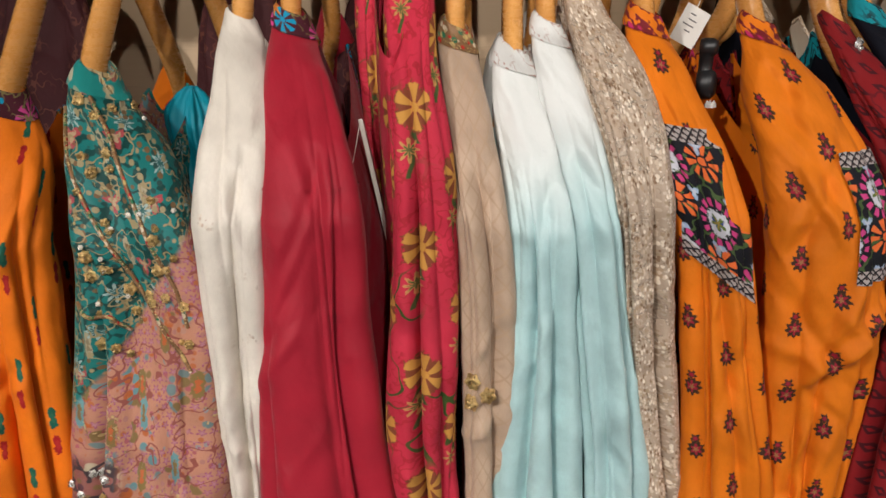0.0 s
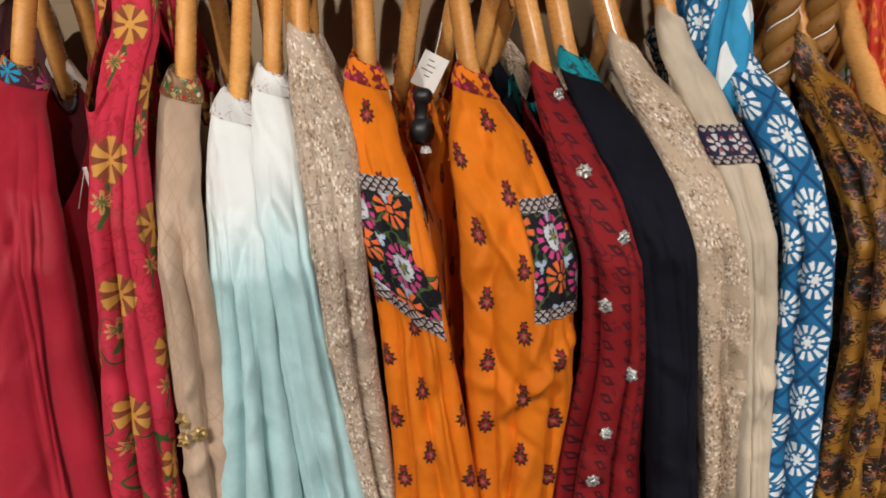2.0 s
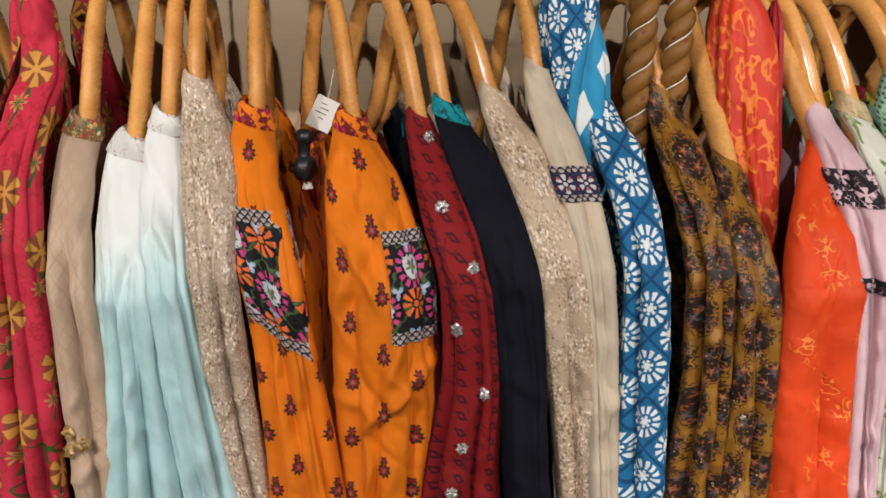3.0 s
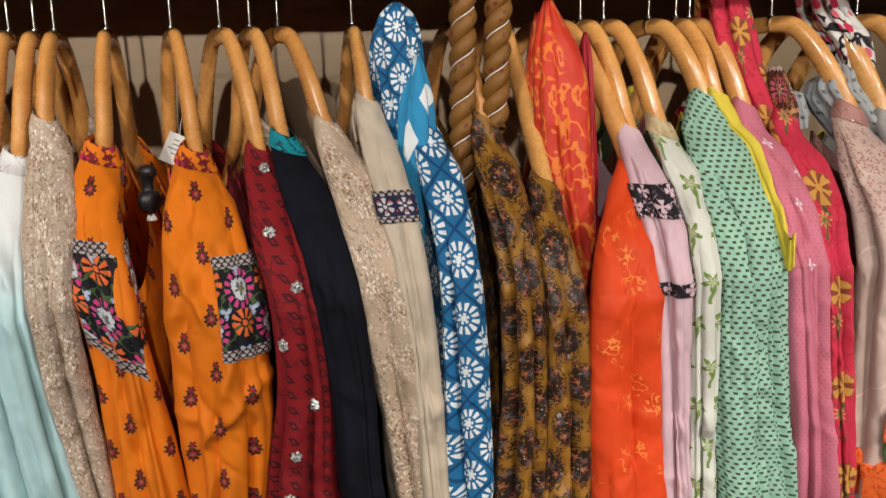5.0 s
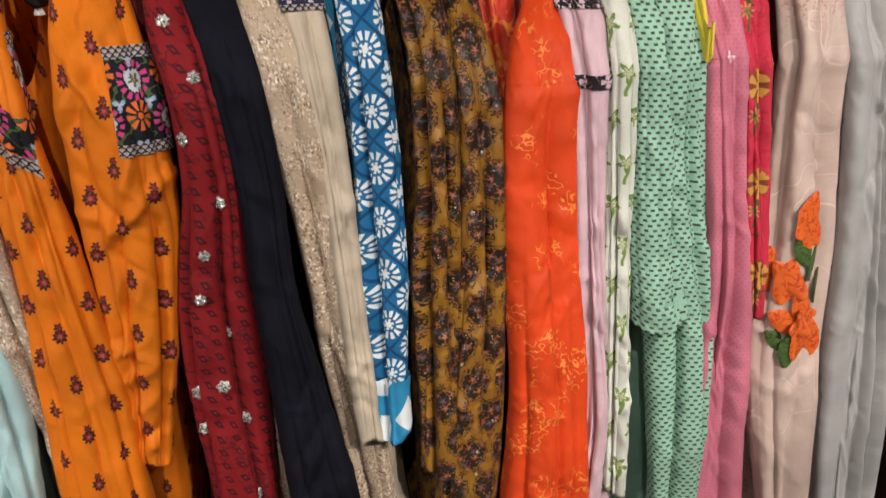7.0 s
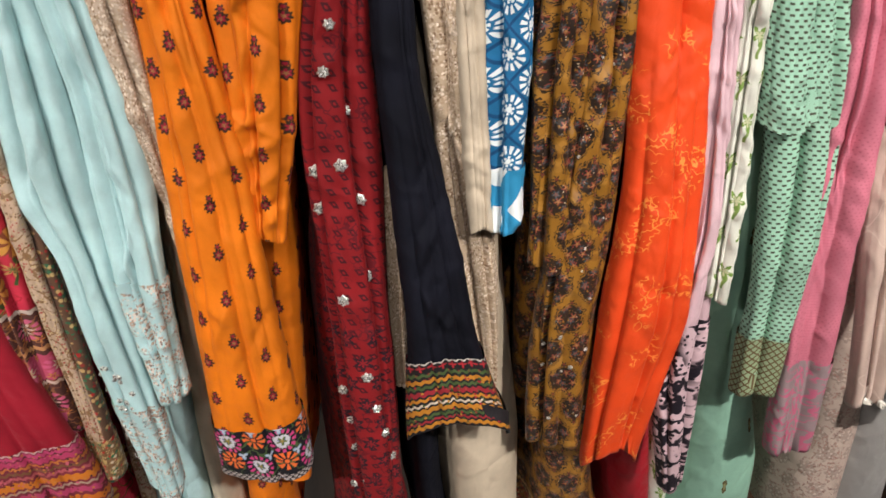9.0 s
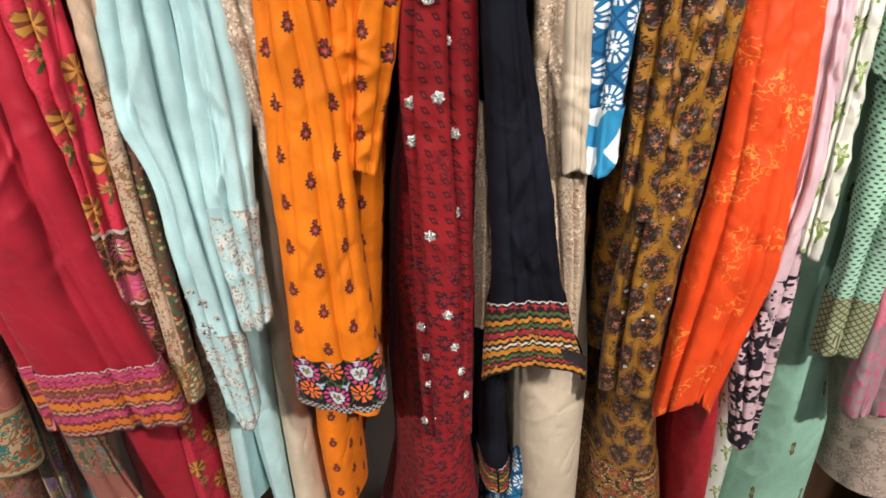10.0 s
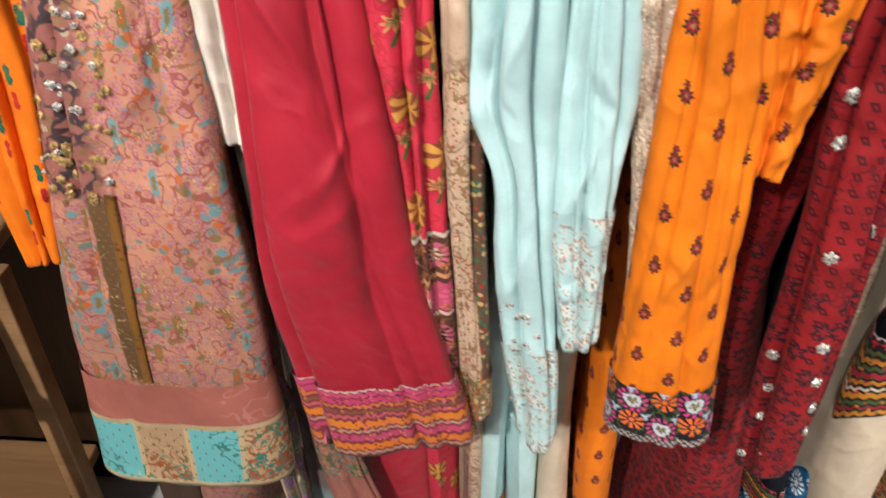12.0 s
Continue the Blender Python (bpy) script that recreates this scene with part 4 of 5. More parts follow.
def hemmed(rows, uvs, depth=0.03):
    """Turns the lower edge inwards, so that the cloth has a hem and an inside."""
    last = rows[-1]
    mid = Vector((sum(p[0] for p in last) / len(last), sum(p[1] for p in last) / len(last), 0))
    for shrink, rise in ((0.0016, 0.0), (0.0030, depth)):
        inner = []
        for p in last:
            away = Vector((mid.x - p[0], mid.y - p[1], 0))
            away = away.normalized() * shrink if away.length > 0.004 else Vector()
            inner.append((p[0] + away.x, p[1] + away.y, p[2] + rise))
        rows.append(inner)
        uvs.append([(a, b + 0.002) for a, b in uvs[-1]])
    return rows, uvs


def body_panel(neck, yaw, st, side, seed, hem, dip, part_y=46, part_z=56, pleat=0.008, fwd=0.0, want="mesh", band=0.08):
    """Front (side 1) or back (side -1) of a tunic, from shoulder and neckline down to the hem."""
    rnd = random.Random(seed + 7)
    ph = [rnd.uniform(0, 6.28) for _ in range(6)]
    fr = [rnd.uniform(24, 40), rnd.uniform(50, 75)]
    rows, uvs = [], []
    cols = [math.sin(math.pi / 2 * (-1 + 2 * j / (part_y - 1))) for j in range(part_y)]
    grid_rows = [[None] * part_y for _ in range(part_z)]
    grid_uv = [[None] * part_y for _ in range(part_z)]
    for j, s in enumerate(cols):
        d = abs(s) * 0.195
        if d > 0.068:
            ztop = neck[1] - 0.012 - 0.86 * (d - 0.068) - 0.008
        else:
            ztop = neck[1] - 0.012 - dip * (1 - (d / 0.068) ** 2)
        for i in range(part_z):
            z = ztop + (hem - ztop) * i / (part_z - 1)
            down = neck[1] - z
            near = np.interp(down, [0.0, 0.06, 0.12, 0.2, 0.5, 0.8, 1.3], [0.70, 0.655, 0.605 - fwd * 0.4, 0.600 - fwd, 0.622 - fwd, 0.645 - fwd, 0.66 - fwd])
            half = RAIL_Y - near
            y = RAIL_Y + s * half
            xb = np.interp(z, [q[0] for q in st], [q[1] for q in st]) + yaw * (0.70 - y) * max(0.25, 1 - down * 1.2)
            wb = np.interp(z, [q[0] for q in st], [q[2] for q in st])
            thick = wb * (1 - abs(s) ** 5) ** 0.5
            wave = math.sin(fr[0] * y + ph[0] + 1.5 * down) * 0.6 + math.sin(fr[1] * y + ph[1] - 2 * down) * 0.4
            wave = wave * min(1, down * 2.2) * pleat * min(1.0, thick / 0.012 + 0.1)
            wave += 0.004 * noise.noise(Vector((y * 9, z * 5, seed * 1.7))) * min(1, down * 3)
            grid_rows[i][j] = (xb + side * thick + wave, y, z + 0.006 * math.sin(y * 40 + ph[2]) * (i / part_z))
            grid_uv[i][j] = (side * (y - RAIL_Y), down)
    for i in range(part_z):
        run = 0.0
        for j in range(part_y):
            if j:
                p, q = grid_rows[i][j - 1], grid_rows[i][j]
                run += math.hypot(p[0] - q[0], p[1] - q[1])
            grid_uv[i][j] = (side * run, grid_uv[i][j][1])
    if want == "band":
        low = [i for i in range(part_z) if grid_rows[i][part_y // 2][2] <= hem + band + 0.02][-max(3, int(part_z * band / (neck[1] - hem)) + 1):]
        first = grid_uv[low[0]][part_y // 2][1]
        return grid([[(p[0] + side * 0.0016, p[1] + (-0.0016 if j == 0 else 0.0), p[2]) for j, p in enumerate(grid_rows[i])] for i in low], False, [[(a, b - first) for a, b in grid_uv[i]] for i in low])
    if want == "rows":
        keep = [j for j, s in enumerate(cols) if abs(s) * 0.195 < 0.075]
        return [[grid_rows[i][j] for i in range(part_z)] for j in keep]
    return grid(grid_rows, False, grid_uv)


def neckline(neck, yaw, st, side, dip, seed, hem, pleat, fwd, radius=0.0018):
    """The rolled edge of the neck opening."""
    full = body_panel(neck, yaw, st, side, seed, hem, dip, pleat=pleat * 0.5, fwd=fwd, want="rows")
    return tube([col[0] for col in full], radius, 6)


def neck_strip(neck, yaw, st, side, dip, seed, hem, pleat, fwd, width=0.018):
    """A border that follows the neckline a finger's width down the panel."""
    full = body_panel(neck, yaw, st, side, seed, hem, dip, pleat=pleat * 0.5, fwd=fwd, want="rows")
    rows, uvs = [], []
    for i in range(9):
        row, uv = [], []
        for j, col in enumerate(full):
            z0 = col[0][2]
            z = z0 - width * i / 8
            k = 0
            while k < len(col) - 2 and col[k + 1][2] > z:
                k += 1
            f = (col[k][2] - z) / max(1e-6, col[k][2] - col[k + 1][2])
            p = Vector(col[k]).lerp(Vector(col[k + 1]), f)
            row.append((p.x + side * 0.0018, p.y, z))
            uv.append((p.y - RAIL_Y, width * i / 8))
        rows.append(row)
        uvs.append(uv)
    return grid(rows, False, uvs)


def tunic(label, cloth_name, neck, st, top_x, seed, body_st=None, body_cloth=None, trim=None, hem=0.62, cuff=None, bands=(), dip=0.15, pleat=0.020, hung=True, category="tunic", bell=0.0, far=True, fwd=0.0, strip=0.018, seams=(), hem_band=None, crumple=0.5, band_arc=None):
    """A long tunic on a hanger: near sleeve with shoulder, front and back of the body, far sleeve, neck trim, cuff and bands."""
    base = Vector((neck[0], RAIL_Y, neck[1]))
    yaw = (neck[0] - top_x) / 0.07
    ob = holder("tunic", (0, 0, 0), label, category, "garments on the rail")
    mat = FABRIC[cloth_name]
    bmat = FABRIC[body_cloth or cloth_name]
    lo = min(s[0] for s in st)
    rows, uvs = hemmed(*sleeve_rows(neck, st, seed, pleat, crumple=crumple, bell=bell))
    arm = part("sleeve", grid(rows, True, uvs), mat, ob)
    if body_st is None:
        body_st = [(hem, neck[0] + 0.5 * (st[-1][1] - neck[0]), 0.022), (neck[1] - 0.35, neck[0] + 0.3 * (st[-1][1] - neck[0]), 0.018), (neck[1], neck[0], 0.011)]
    body_st = sorted(body_st)
    for side, name, cut in ((1, "front_panel", dip), (-1, "back_panel", 0.035)):
        panel = part(name, body_panel(neck, yaw * 0.8, body_st, side, seed, hem, cut, pleat=pleat * 0.5, fwd=fwd), bmat, ob)
        part("neck_trim", neckline(neck, yaw * 0.8, body_st, side, cut, seed, hem, pleat, fwd), FABRIC[trim] if trim else mat, panel)
        if trim:
            part("neck_border", neck_strip(neck, yaw * 0.8, body_st, side, cut, seed, hem, pleat, fwd, strip), FABRIC[trim], panel, "patterned border round the neck")
        if hem_band:
            part("hem_band", body_panel(neck, yaw * 0.8, body_st, side, seed, hem, cut, pleat=pleat * 0.5, fwd=fwd, want="band", band=hem_band[1]), FABRIC[hem_band[0]], panel, "embroidered band along the hem")
    for z in seams:
        r, q = sleeve_rows(neck, st, seed, pleat, crumple=crumple, z_from=z, z_to=z - 0.0016, puff=0.0010)
        part("seam", grid(r, True, q), mat, arm)
    if far:
        shift = yaw * -0.14
        fst = [(z, neck[0] + 0.6 * shift + 0.35 * (x - neck[0]), min(w, 0.032)) for z, x, w in st]
        frows, fuvs = sleeve_rows((neck[0] + shift, neck[1]), fst, seed + 3, pleat, n_z=34, n_a=28)
        frows = [[(p[0], 2 * RAIL_Y - p[1], p[2]) for p in r] for r in frows]
        part("sleeve", grid(frows, True, fuvs), mat, ob)
    if trim:
        r, q = sleeve_rows(neck, st, seed, pleat, crumple=crumple, z_from=neck[1] + 0.007, z_to=neck[1] - 0.012, puff=0.0016)
        part("collar", grid(r, True, q), FABRIC[trim], arm)
    if cuff:
        r, q = sleeve_rows(neck, st, seed, pleat, crumple=crumple, z_from=lo + cuff[1], z_to=lo, puff=0.0022, bell=bell)
        q = [[(a, b - q[0][0][1]) for a, b in row] for row in q]
        r, q = hemmed(r, q)
        part("cuff", grid(r, True, q), FABRIC[cuff[0]], arm, "patterned cuff band")
    for bname, z0, z1, *slants in bands:
        r, q = sleeve_rows(neck, st, seed, pleat, crumple=crumple, z_from=z0, z_to=z1, puff=0.0026, tilt=tuple(slants) or (0.0, 0.0))
        q = [[(a, b - q[0][0][1]) for a, b in row] for row in q]
        if band_arc:
            r, q = [row[band_arc[0]:band_arc[1]] for row in r], [row[band_arc[0]:band_arc[1]] for row in q]
        part("band", grid(r, band_arc is None, q), FABRIC[bname], arm, "woven trim band across the sleeve")
    if hung:
        hanger(top_x, yaw, max(0.05, (RAIL_Z - 0.078) - neck[1] - 0.012), neck, st)
    return ob


def rosette(radius, petals=8, depth=0.0035):
    """A small crumpled metal flower."""
    rows = []
    for i, (f, h) in enumerate(((0.12, 1.0), (0.42, 0.55), (0.62, 0.95), (1.0, 0.35), (0.98, 0.0))):
        rows.append([(radius * f * (1 + 0.16 * math.cos(petals * a)) * math.cos(a), radius * f * (1 + 0.16 * math.cos(petals * a)) * math.sin(a), depth * h * (1 + 0.25 * math.sin(petals * a * 0.5 + i))) for a in [2 * math.pi * k / 24 for k in range(24)]])
    return grid(rows, True, None, cap=True)


def facing(p, out, spin=0.0):
    return Matrix.Translation(p + out * 0.0008) @ out.to_track_quat("Z", "Y").to_matrix().to_4x4() @ Matrix.Rotation(spin, 4, "Z")


# ---- garments, along the rail ----
G = {}


def hang(key, label, cloth_name, neck, st, top_x, **more):
    G[key] = (neck, st, len(G) + 11, more.get("pleat", 0.020), more.get("crumple", 0.5))
    return tunic(label, cloth_name, neck, st, top_x, len(G) + 10, **more)


hang("marigold", "marigold cotton tunic with teal and red leaf trim", "marigold_leaf", (-0.348, 1.545), [(1.50, -0.335, 0.040), (1.42, -0.340, 0.050), (1.16, -0.345, 0.045), (0.98, -0.350, 0.022)], -0.315, hem=0.75, trim="neck_floral")
hang("peach", "teal and peach silk tunic covered in embroidery", "peach", (-0.283, 1.559, 0.012), [(1.50, -0.243, 0.042), (1.42, -0.224, 0.054), (1.28, -0.233, 0.060), (1.09, -0.248, 0.079), (0.90, -0.253, 0.098), (0.68, -0.265, 0.108)], -0.250, trim="teal", strip=0.006, cuff=("block_cuff", 0.10), hem_band=("block_cuff", 0.12), bands=[("dusty_rose", 0.845, 0.784), ("gold_braid", 0.784, 0.777)], body_st=[(0.30, -0.30, 0.05), (0.6, -0.29, 0.04), (1.3, -0.24, 0.03), (1.6, -0.265, 0.02)], hem=0.28, dip=0.2, pleat=0.012)
hang("ivory", "ivory silk tunic with faint silver embroidery", "ivory", (-0.166, 1.599, -0.02), [(1.53, -0.152, 0.026), (1.47, -0.155, 0.026), (1.33, -0.157, 0.022), (1.10, -0.155, 0.016)], -0.158, hem=0.62)
hang("crimson", "plain crimson silk tunic with embroidered neck and cuffs", "crimson", (-0.126, 1.601, 0.028), [(1.53, -0.107, 0.030), (1.48, -0.098, 0.037), (1.37, -0.100, 0.043), (1.26, -0.096, 0.051), (1.15, -0.088, 0.058), (0.98, -0.072, 0.074), (0.87, -0.051, 0.080), (0.77, -0.032, 0.084)], -0.118, strip=0.03, trim="neck_floral", cuff=("crimson_cuff", 0.095), seams=(1.482,), hem_band=("crimson_cuff", 0.09), body_st=[(0.22, -0.037, 0.048), (0.38, -0.043, 0.052), (0.63, -0.055, 0.056), (1.2, -0.06, 0.045), (1.4, -0.075, 0.032), (1.6, -0.112, 0.018)], hem=0.26, dip=0.22, pleat=0.015)
hang("pink", "hot pink floral printed cotton tunic", "pink_floral", (-0.031, 1.70), [(1.62, -0.026, 0.022), (1.57, -0.024, 0.022), (1.50, -0.017, 0.024), (1.37, -0.017, 0.026), (1.28, -0.017, 0.028), (1.10, -0.006, 0.024), (0.86, 0.010, 0.022)], -0.031, hung=False, cuff=("kalam_border", 0.17), body_st=[(0.42, 0.014, 0.018), (0.58, 0.008, 0.018), (1.3, -0.03, 0.018), (1.6, -0.040, 0.014)], hem=0.42)
hang("taupe", "taupe raw silk tunic with a jewelled collar", "taupe", (0.010, 1.588, -0.012), [(1.55, 0.013, 0.018), (1.50, 0.021, 0.020), (1.42, 0.031, 0.021), (1.26, 0.031, 0.019), (1.10, 0.033, 0.018), (0.79, 0.052, 0.016)], 0.015, trim="jewel", cuff=("jewel", 0.06), body_st=[(0.4, 0.055, 0.016), (0.8, 0.05, 0.016), (1.6, 0.014, 0.011)], hem=0.46)
hang("aqua", "pale aqua silk tunic with spotlit white painted at the shoulder", "aqua", (0.057, 1.571), [(1.53, 0.060, 0.026), (1.48, 0.069, 0.026), (1.37, 0.073, 0.028), (1.26, 0.070, 0.036), (1.15, 0.068, 0.041), (1.09, 0.084, 0.026), (0.99, 0.090, 0.028), (0.75, 0.116, 0.020)], 0.062, trim="white_lace", cuff=("aqua_lace", 0.15), pleat=0.018, bell=-0.040, body_st=[(0.45, 0.085, 0.018), (0.8, 0.08, 0.02), (1.6, 0.062, 0.011)], hem=0.5)
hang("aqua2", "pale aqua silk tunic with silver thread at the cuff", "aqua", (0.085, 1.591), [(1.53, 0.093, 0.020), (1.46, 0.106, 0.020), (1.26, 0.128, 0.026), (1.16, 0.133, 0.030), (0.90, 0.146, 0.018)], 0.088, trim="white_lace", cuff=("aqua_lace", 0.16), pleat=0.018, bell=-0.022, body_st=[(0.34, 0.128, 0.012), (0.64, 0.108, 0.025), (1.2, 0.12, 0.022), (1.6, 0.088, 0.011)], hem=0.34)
hang("silver", "silver-beige brocade tunic with metallic thread", "silver", (0.110, 1.625, -0.02), [(1.55, 0.133, 0.026), (1.49, 0.141, 0.024), (1.37, 0.150, 0.022), (1.26, 0.164, 0.018), (1.10, 0.184, 0.012), (0.95, 0.196, 0.008)], 0.108, body_cloth="cream", body_st=[(0.36, 0.164, 0.028), (0.7, 0.152, 0.022), (1.2, 0.16, 0.018), (1.6, 0.113, 0.011)], hem=0.40)
OR_BANDS = [("braid", 1.520, 1.509, -0.15, -0.2), ("floral_band", 1.509, 1.426, -0.2, -0.7), ("braid", 1.426, 1.415, -0.7, -0.75)]
hang("orange", "orange printed cotton tunic with black floral bands", "orange", (0.166, 1.597, 0.018), [(1.55, 0.165, 0.024), (1.49, 0.187, 0.026), (1.41, 0.200, 0.026), (1.28, 0.213, 0.032), (1.18, 0.224, 0.041), (1.03, 0.227, 0.046), (0.89, 0.229, 0.050), (0.80, 0.237, 0.051)], 0.161, trim="orange_yoke", cuff=("floral_band", 0.075), bands=OR_BANDS + [("braid", 0.809, 0.800)], body_st=[(0.48, 0.215, 0.026), (0.64, 0.206, 0.028), (1.2, 0.215, 0.028), (1.45, 0.205, 0.024), (1.6, 0.17, 0.012)], hem=0.49, pleat=0.010)
hang("orange2", "orange printed cotton tunic with floral sleeve bands", "orange", (0.256, 1.589), [(1.54, 0.268, 0.034), (1.46, 0.284, 0.046), (1.34, 0.284, 0.044), (1.22, 0.280, 0.030), (1.10, 0.272, 0.016)], 0.228, band_arc=(6, 63), trim="orange_yoke", bands=[("braid", 1.502, 1.492), ("floral_band", 1.492, 1.422), ("braid", 1.422, 1.412)], body_st=[(0.7, 0.255, 0.03), (1.2, 0.258, 0.034), (1.4, 0.258, 0.030), (1.6, 0.25, 0.012)], hem=0.7, pleat=0.019, fwd=0.012, crumple=1.5)
hang("studded", "dark red block-printed tunic with silver mirror studs", "dark_red", (0.319, 1.589), [(1.52, 0.336, 0.024), (1.45, 0.356, 0.024), (1.37, 0.361, 0.026), (1.29, 0.352, 0.034), (1.18, 0.352, 0.040), (1.00, 0.358, 0.034), (0.73, 0.364, 0.031)], 0.279, body_st=[(0.28, 0.345, 0.075), (0.48, 0.36, 0.055), (0.92, 0.323, 0.028), (1.3, 0.33, 0.022), (1.6, 0.31, 0.011)], hem=0.28, pleat=0.013)
hang("navy", "plain blue-black tunic with bright banded cuffs", "navy", (0.343, 1.601, 0.030), [(1.55, 0.368, 0.025), (1.48, 0.392, 0.024), (1.37, 0.406, 0.021), (1.28, 0.409, 0.021), (1.19, 0.422, 0.025), (1.01, 0.442, 0.034), (0.93, 0.455, 0.049), (0.875, 0.465, 0.062)], 0.311, trim="teal_print", cuff=("navy_trim", 0.090), hem_band=("navy_trim", 0.066), body_st=[(0.5, 0.44, 0.024), (0.66, 0.43, 0.020), (1.2, 0.41, 0.018), (1.6, 0.35, 0.011)], hem=0.52, bell=0.050, pleat=0.006)
hang("beige", "beige brocade tunic with metallic embroidery", "beige", (0.387, 1.614, -0.02), [(1.56, 0.415, 0.026), (1.48, 0.438, 0.024), (1.37, 0.452, 0.026), (1.28, 0.466, 0.027), (1.19, 0.470, 0.026), (1.02, 0.490, 0.023), (0.88, 0.505, 0.012)], 0.341, body_cloth="cream", body_st=[(0.30, 0.525, 0.03), (0.5, 0.515, 0.045), (0.74, 0.50, 0.052), (1.1, 0.48, 0.03), (1.6, 0.395, 0.011)], hem=0.32, fwd=0.03, pleat=0.012)
hang("cream", "cream cotton tunic with a dark woven sleeve band", "cream", (0.432, 1.635), [(1.57, 0.447, 0.020), (1.50, 0.462, 0.017), (1.42, 0.470, 0.014), (1.1, 0.49, 0.012)], 0.421, bands=[("braid", 1.552, 1.547), ("indigo_band", 1.547, 1.530), ("braid", 1.530, 1.525)], body_st=[(0.7, 0.49, 0.016), (1.6, 0.44, 0.011)], hem=0.7, pleat=0.010)
hang("blue", "blue cotton tunic with white block-printed flowers", "blue", (0.490, 1.615), [(1.56, 0.502, 0.022), (1.52, 0.507, 0.020), (1.42, 0.509, 0.022), (1.27, 0.513, 0.023), (1.10, 0.514, 0.017)], 0.478, cuff=("blue_check", 0.07), body_st=[(0.36, 0.45, 0.02), (0.7, 0.50, 0.022), (1.6, 0.49, 0.011)], hem=0.38, hung=False)
hang("brown", "brown and mustard floral silk tunic", "brown", (0.553, 1.614), [(1.56, 0.562, 0.023), (1.49, 0.569, 0.022), (1.36, 0.571, 0.023), (1.27, 0.566, 0.026), (1.05, 0.560, 0.022)], 0.530, body_st=[(0.8, 0.57, 0.02), (1.6, 0.555, 0.011)], hem=0.8)
hang("brown2", "brown and mustard floral silk tunic with beaded hem", "brown", (0.610, 1.549), [(1.51, 0.602, 0.020), (1.44, 0.607, 0.024), (1.27, 0.608, 0.026), (1.09, 0.594, 0.034), (0.98, 0.587, 0.036), (0.86, 0.584, 0.038), (0.80, 0.582, 0.034)], 0.577, trim="brown", body_st=[(0.30, 0.66, 0.07), (0.65, 0.625, 0.045), (1.1, 0.61, 0.028), (1.6, 0.607, 0.012)], hem=0.31, hem_band=("brown_border", 0.30))
hang("vermilion", "orange-red cotton tunic with tonal embroidery", "vermilion", (0.708, 1.557, 0.018), [(1.51, 0.683, 0.030), (1.43, 0.668, 0.036), (1.26, 0.670, 0.041), (1.12, 0.678, 0.044), (0.98, 0.679, 0.051), (0.80, 0.650, 0.035)], 0.640, body_cloth="red", seams=(1.455,), body_st=[(0.33, 0.755, 0.02), (0.57, 0.73, 0.027), (1.0, 0.69, 0.026), (1.6, 0.705, 0.012)], hem=0.34, pleat=0.010, bell=0.03)
hang("blush", "pale pink cotton tunic with black printed trims", "blush", (0.711, 1.597), [(1.53, 0.712, 0.020), (1.46, 0.712, 0.017), (1.26, 0.722, 0.015), (1.08, 0.736, 0.018), (0.90, 0.722, 0.030), (0.72, 0.738, 0.014)], 0.678, cuff=("black_vine", 0.25), bands=[("black_lace", 1.547, 1.517), ("black_lace", 1.460, 1.447)], body_st=[(0.8, 0.74, 0.014), (1.6, 0.712, 0.011)], hem=0.8)
hang("sprig", "white cotton tunic with small green sprigs", "white_green", (0.745, 1.602), [(1.53, 0.752, 0.019), (1.46, 0.744, 0.016), (1.25, 0.750, 0.015), (1.0, 0.755, 0.014)], 0.705, trim="gold_braid", body_st=[(0.42, 0.765, 0.026), (0.7, 0.765, 0.02), (1.6, 0.745, 0.011)], hem=0.44)
hang("mint", "mint green cotton tunic with dark dashed weave", "mint", (0.799, 1.627), [(1.58, 0.803, 0.038), (1.50, 0.800, 0.032), (1.40, 0.799, 0.034), (1.25, 0.818, 0.042), (1.17, 0.830, 0.040), (1.03, 0.832, 0.036), (0.86, 0.828, 0.026)], 0.758, body_cloth="mint_plain", cuff=("mint_check", 0.08), body_st=[(0.40, 0.856, 0.062), (0.66, 0.841, 0.062), (0.9, 0.80, 0.045), (1.2, 0.79, 0.035), (1.6, 0.79, 0.014)], hem=0.40, pleat=0.012, fwd=0.02)
MINT = ((0.786, 1.60, 0.014), [(1.55, 0.783, 0.022), (1.42, 0.783, 0.025), (1.28, 0.787, 0.027), (1.205, 0.793, 0.026)])
mint_tunic = [ob for ob in scene.objects if ob.name.startswith("tunic") and ob.parent is None][-1]
rows, uvs = hemmed(*sleeve_rows(*MINT, 71, 0.007))
short = part("short_sleeve", grid(rows, True, uvs), FABRIC["mint"], mint_tunic, "short dashed mint sleeve with a turned cuff")
rows, uvs = sleeve_rows(*MINT, 71, 0.007, z_from=1.230, z_to=1.203, puff=0.0030)
part("turned_cuff", grid(rows, True, uvs), FABRIC["mint"], short)
hang("lemon", "lemon yellow cotton tunic squeezed between others", "lemon", (0.812, 1.630, -0.03), [(1.58, 0.829, 0.007), (1.53, 0.825, 0.005), (1.47, 0.826, 0.003)], 0.790, body_st=[(1.2, 0.84, 0.006), (1.6, 0.81, 0.009)], hem=1.2)
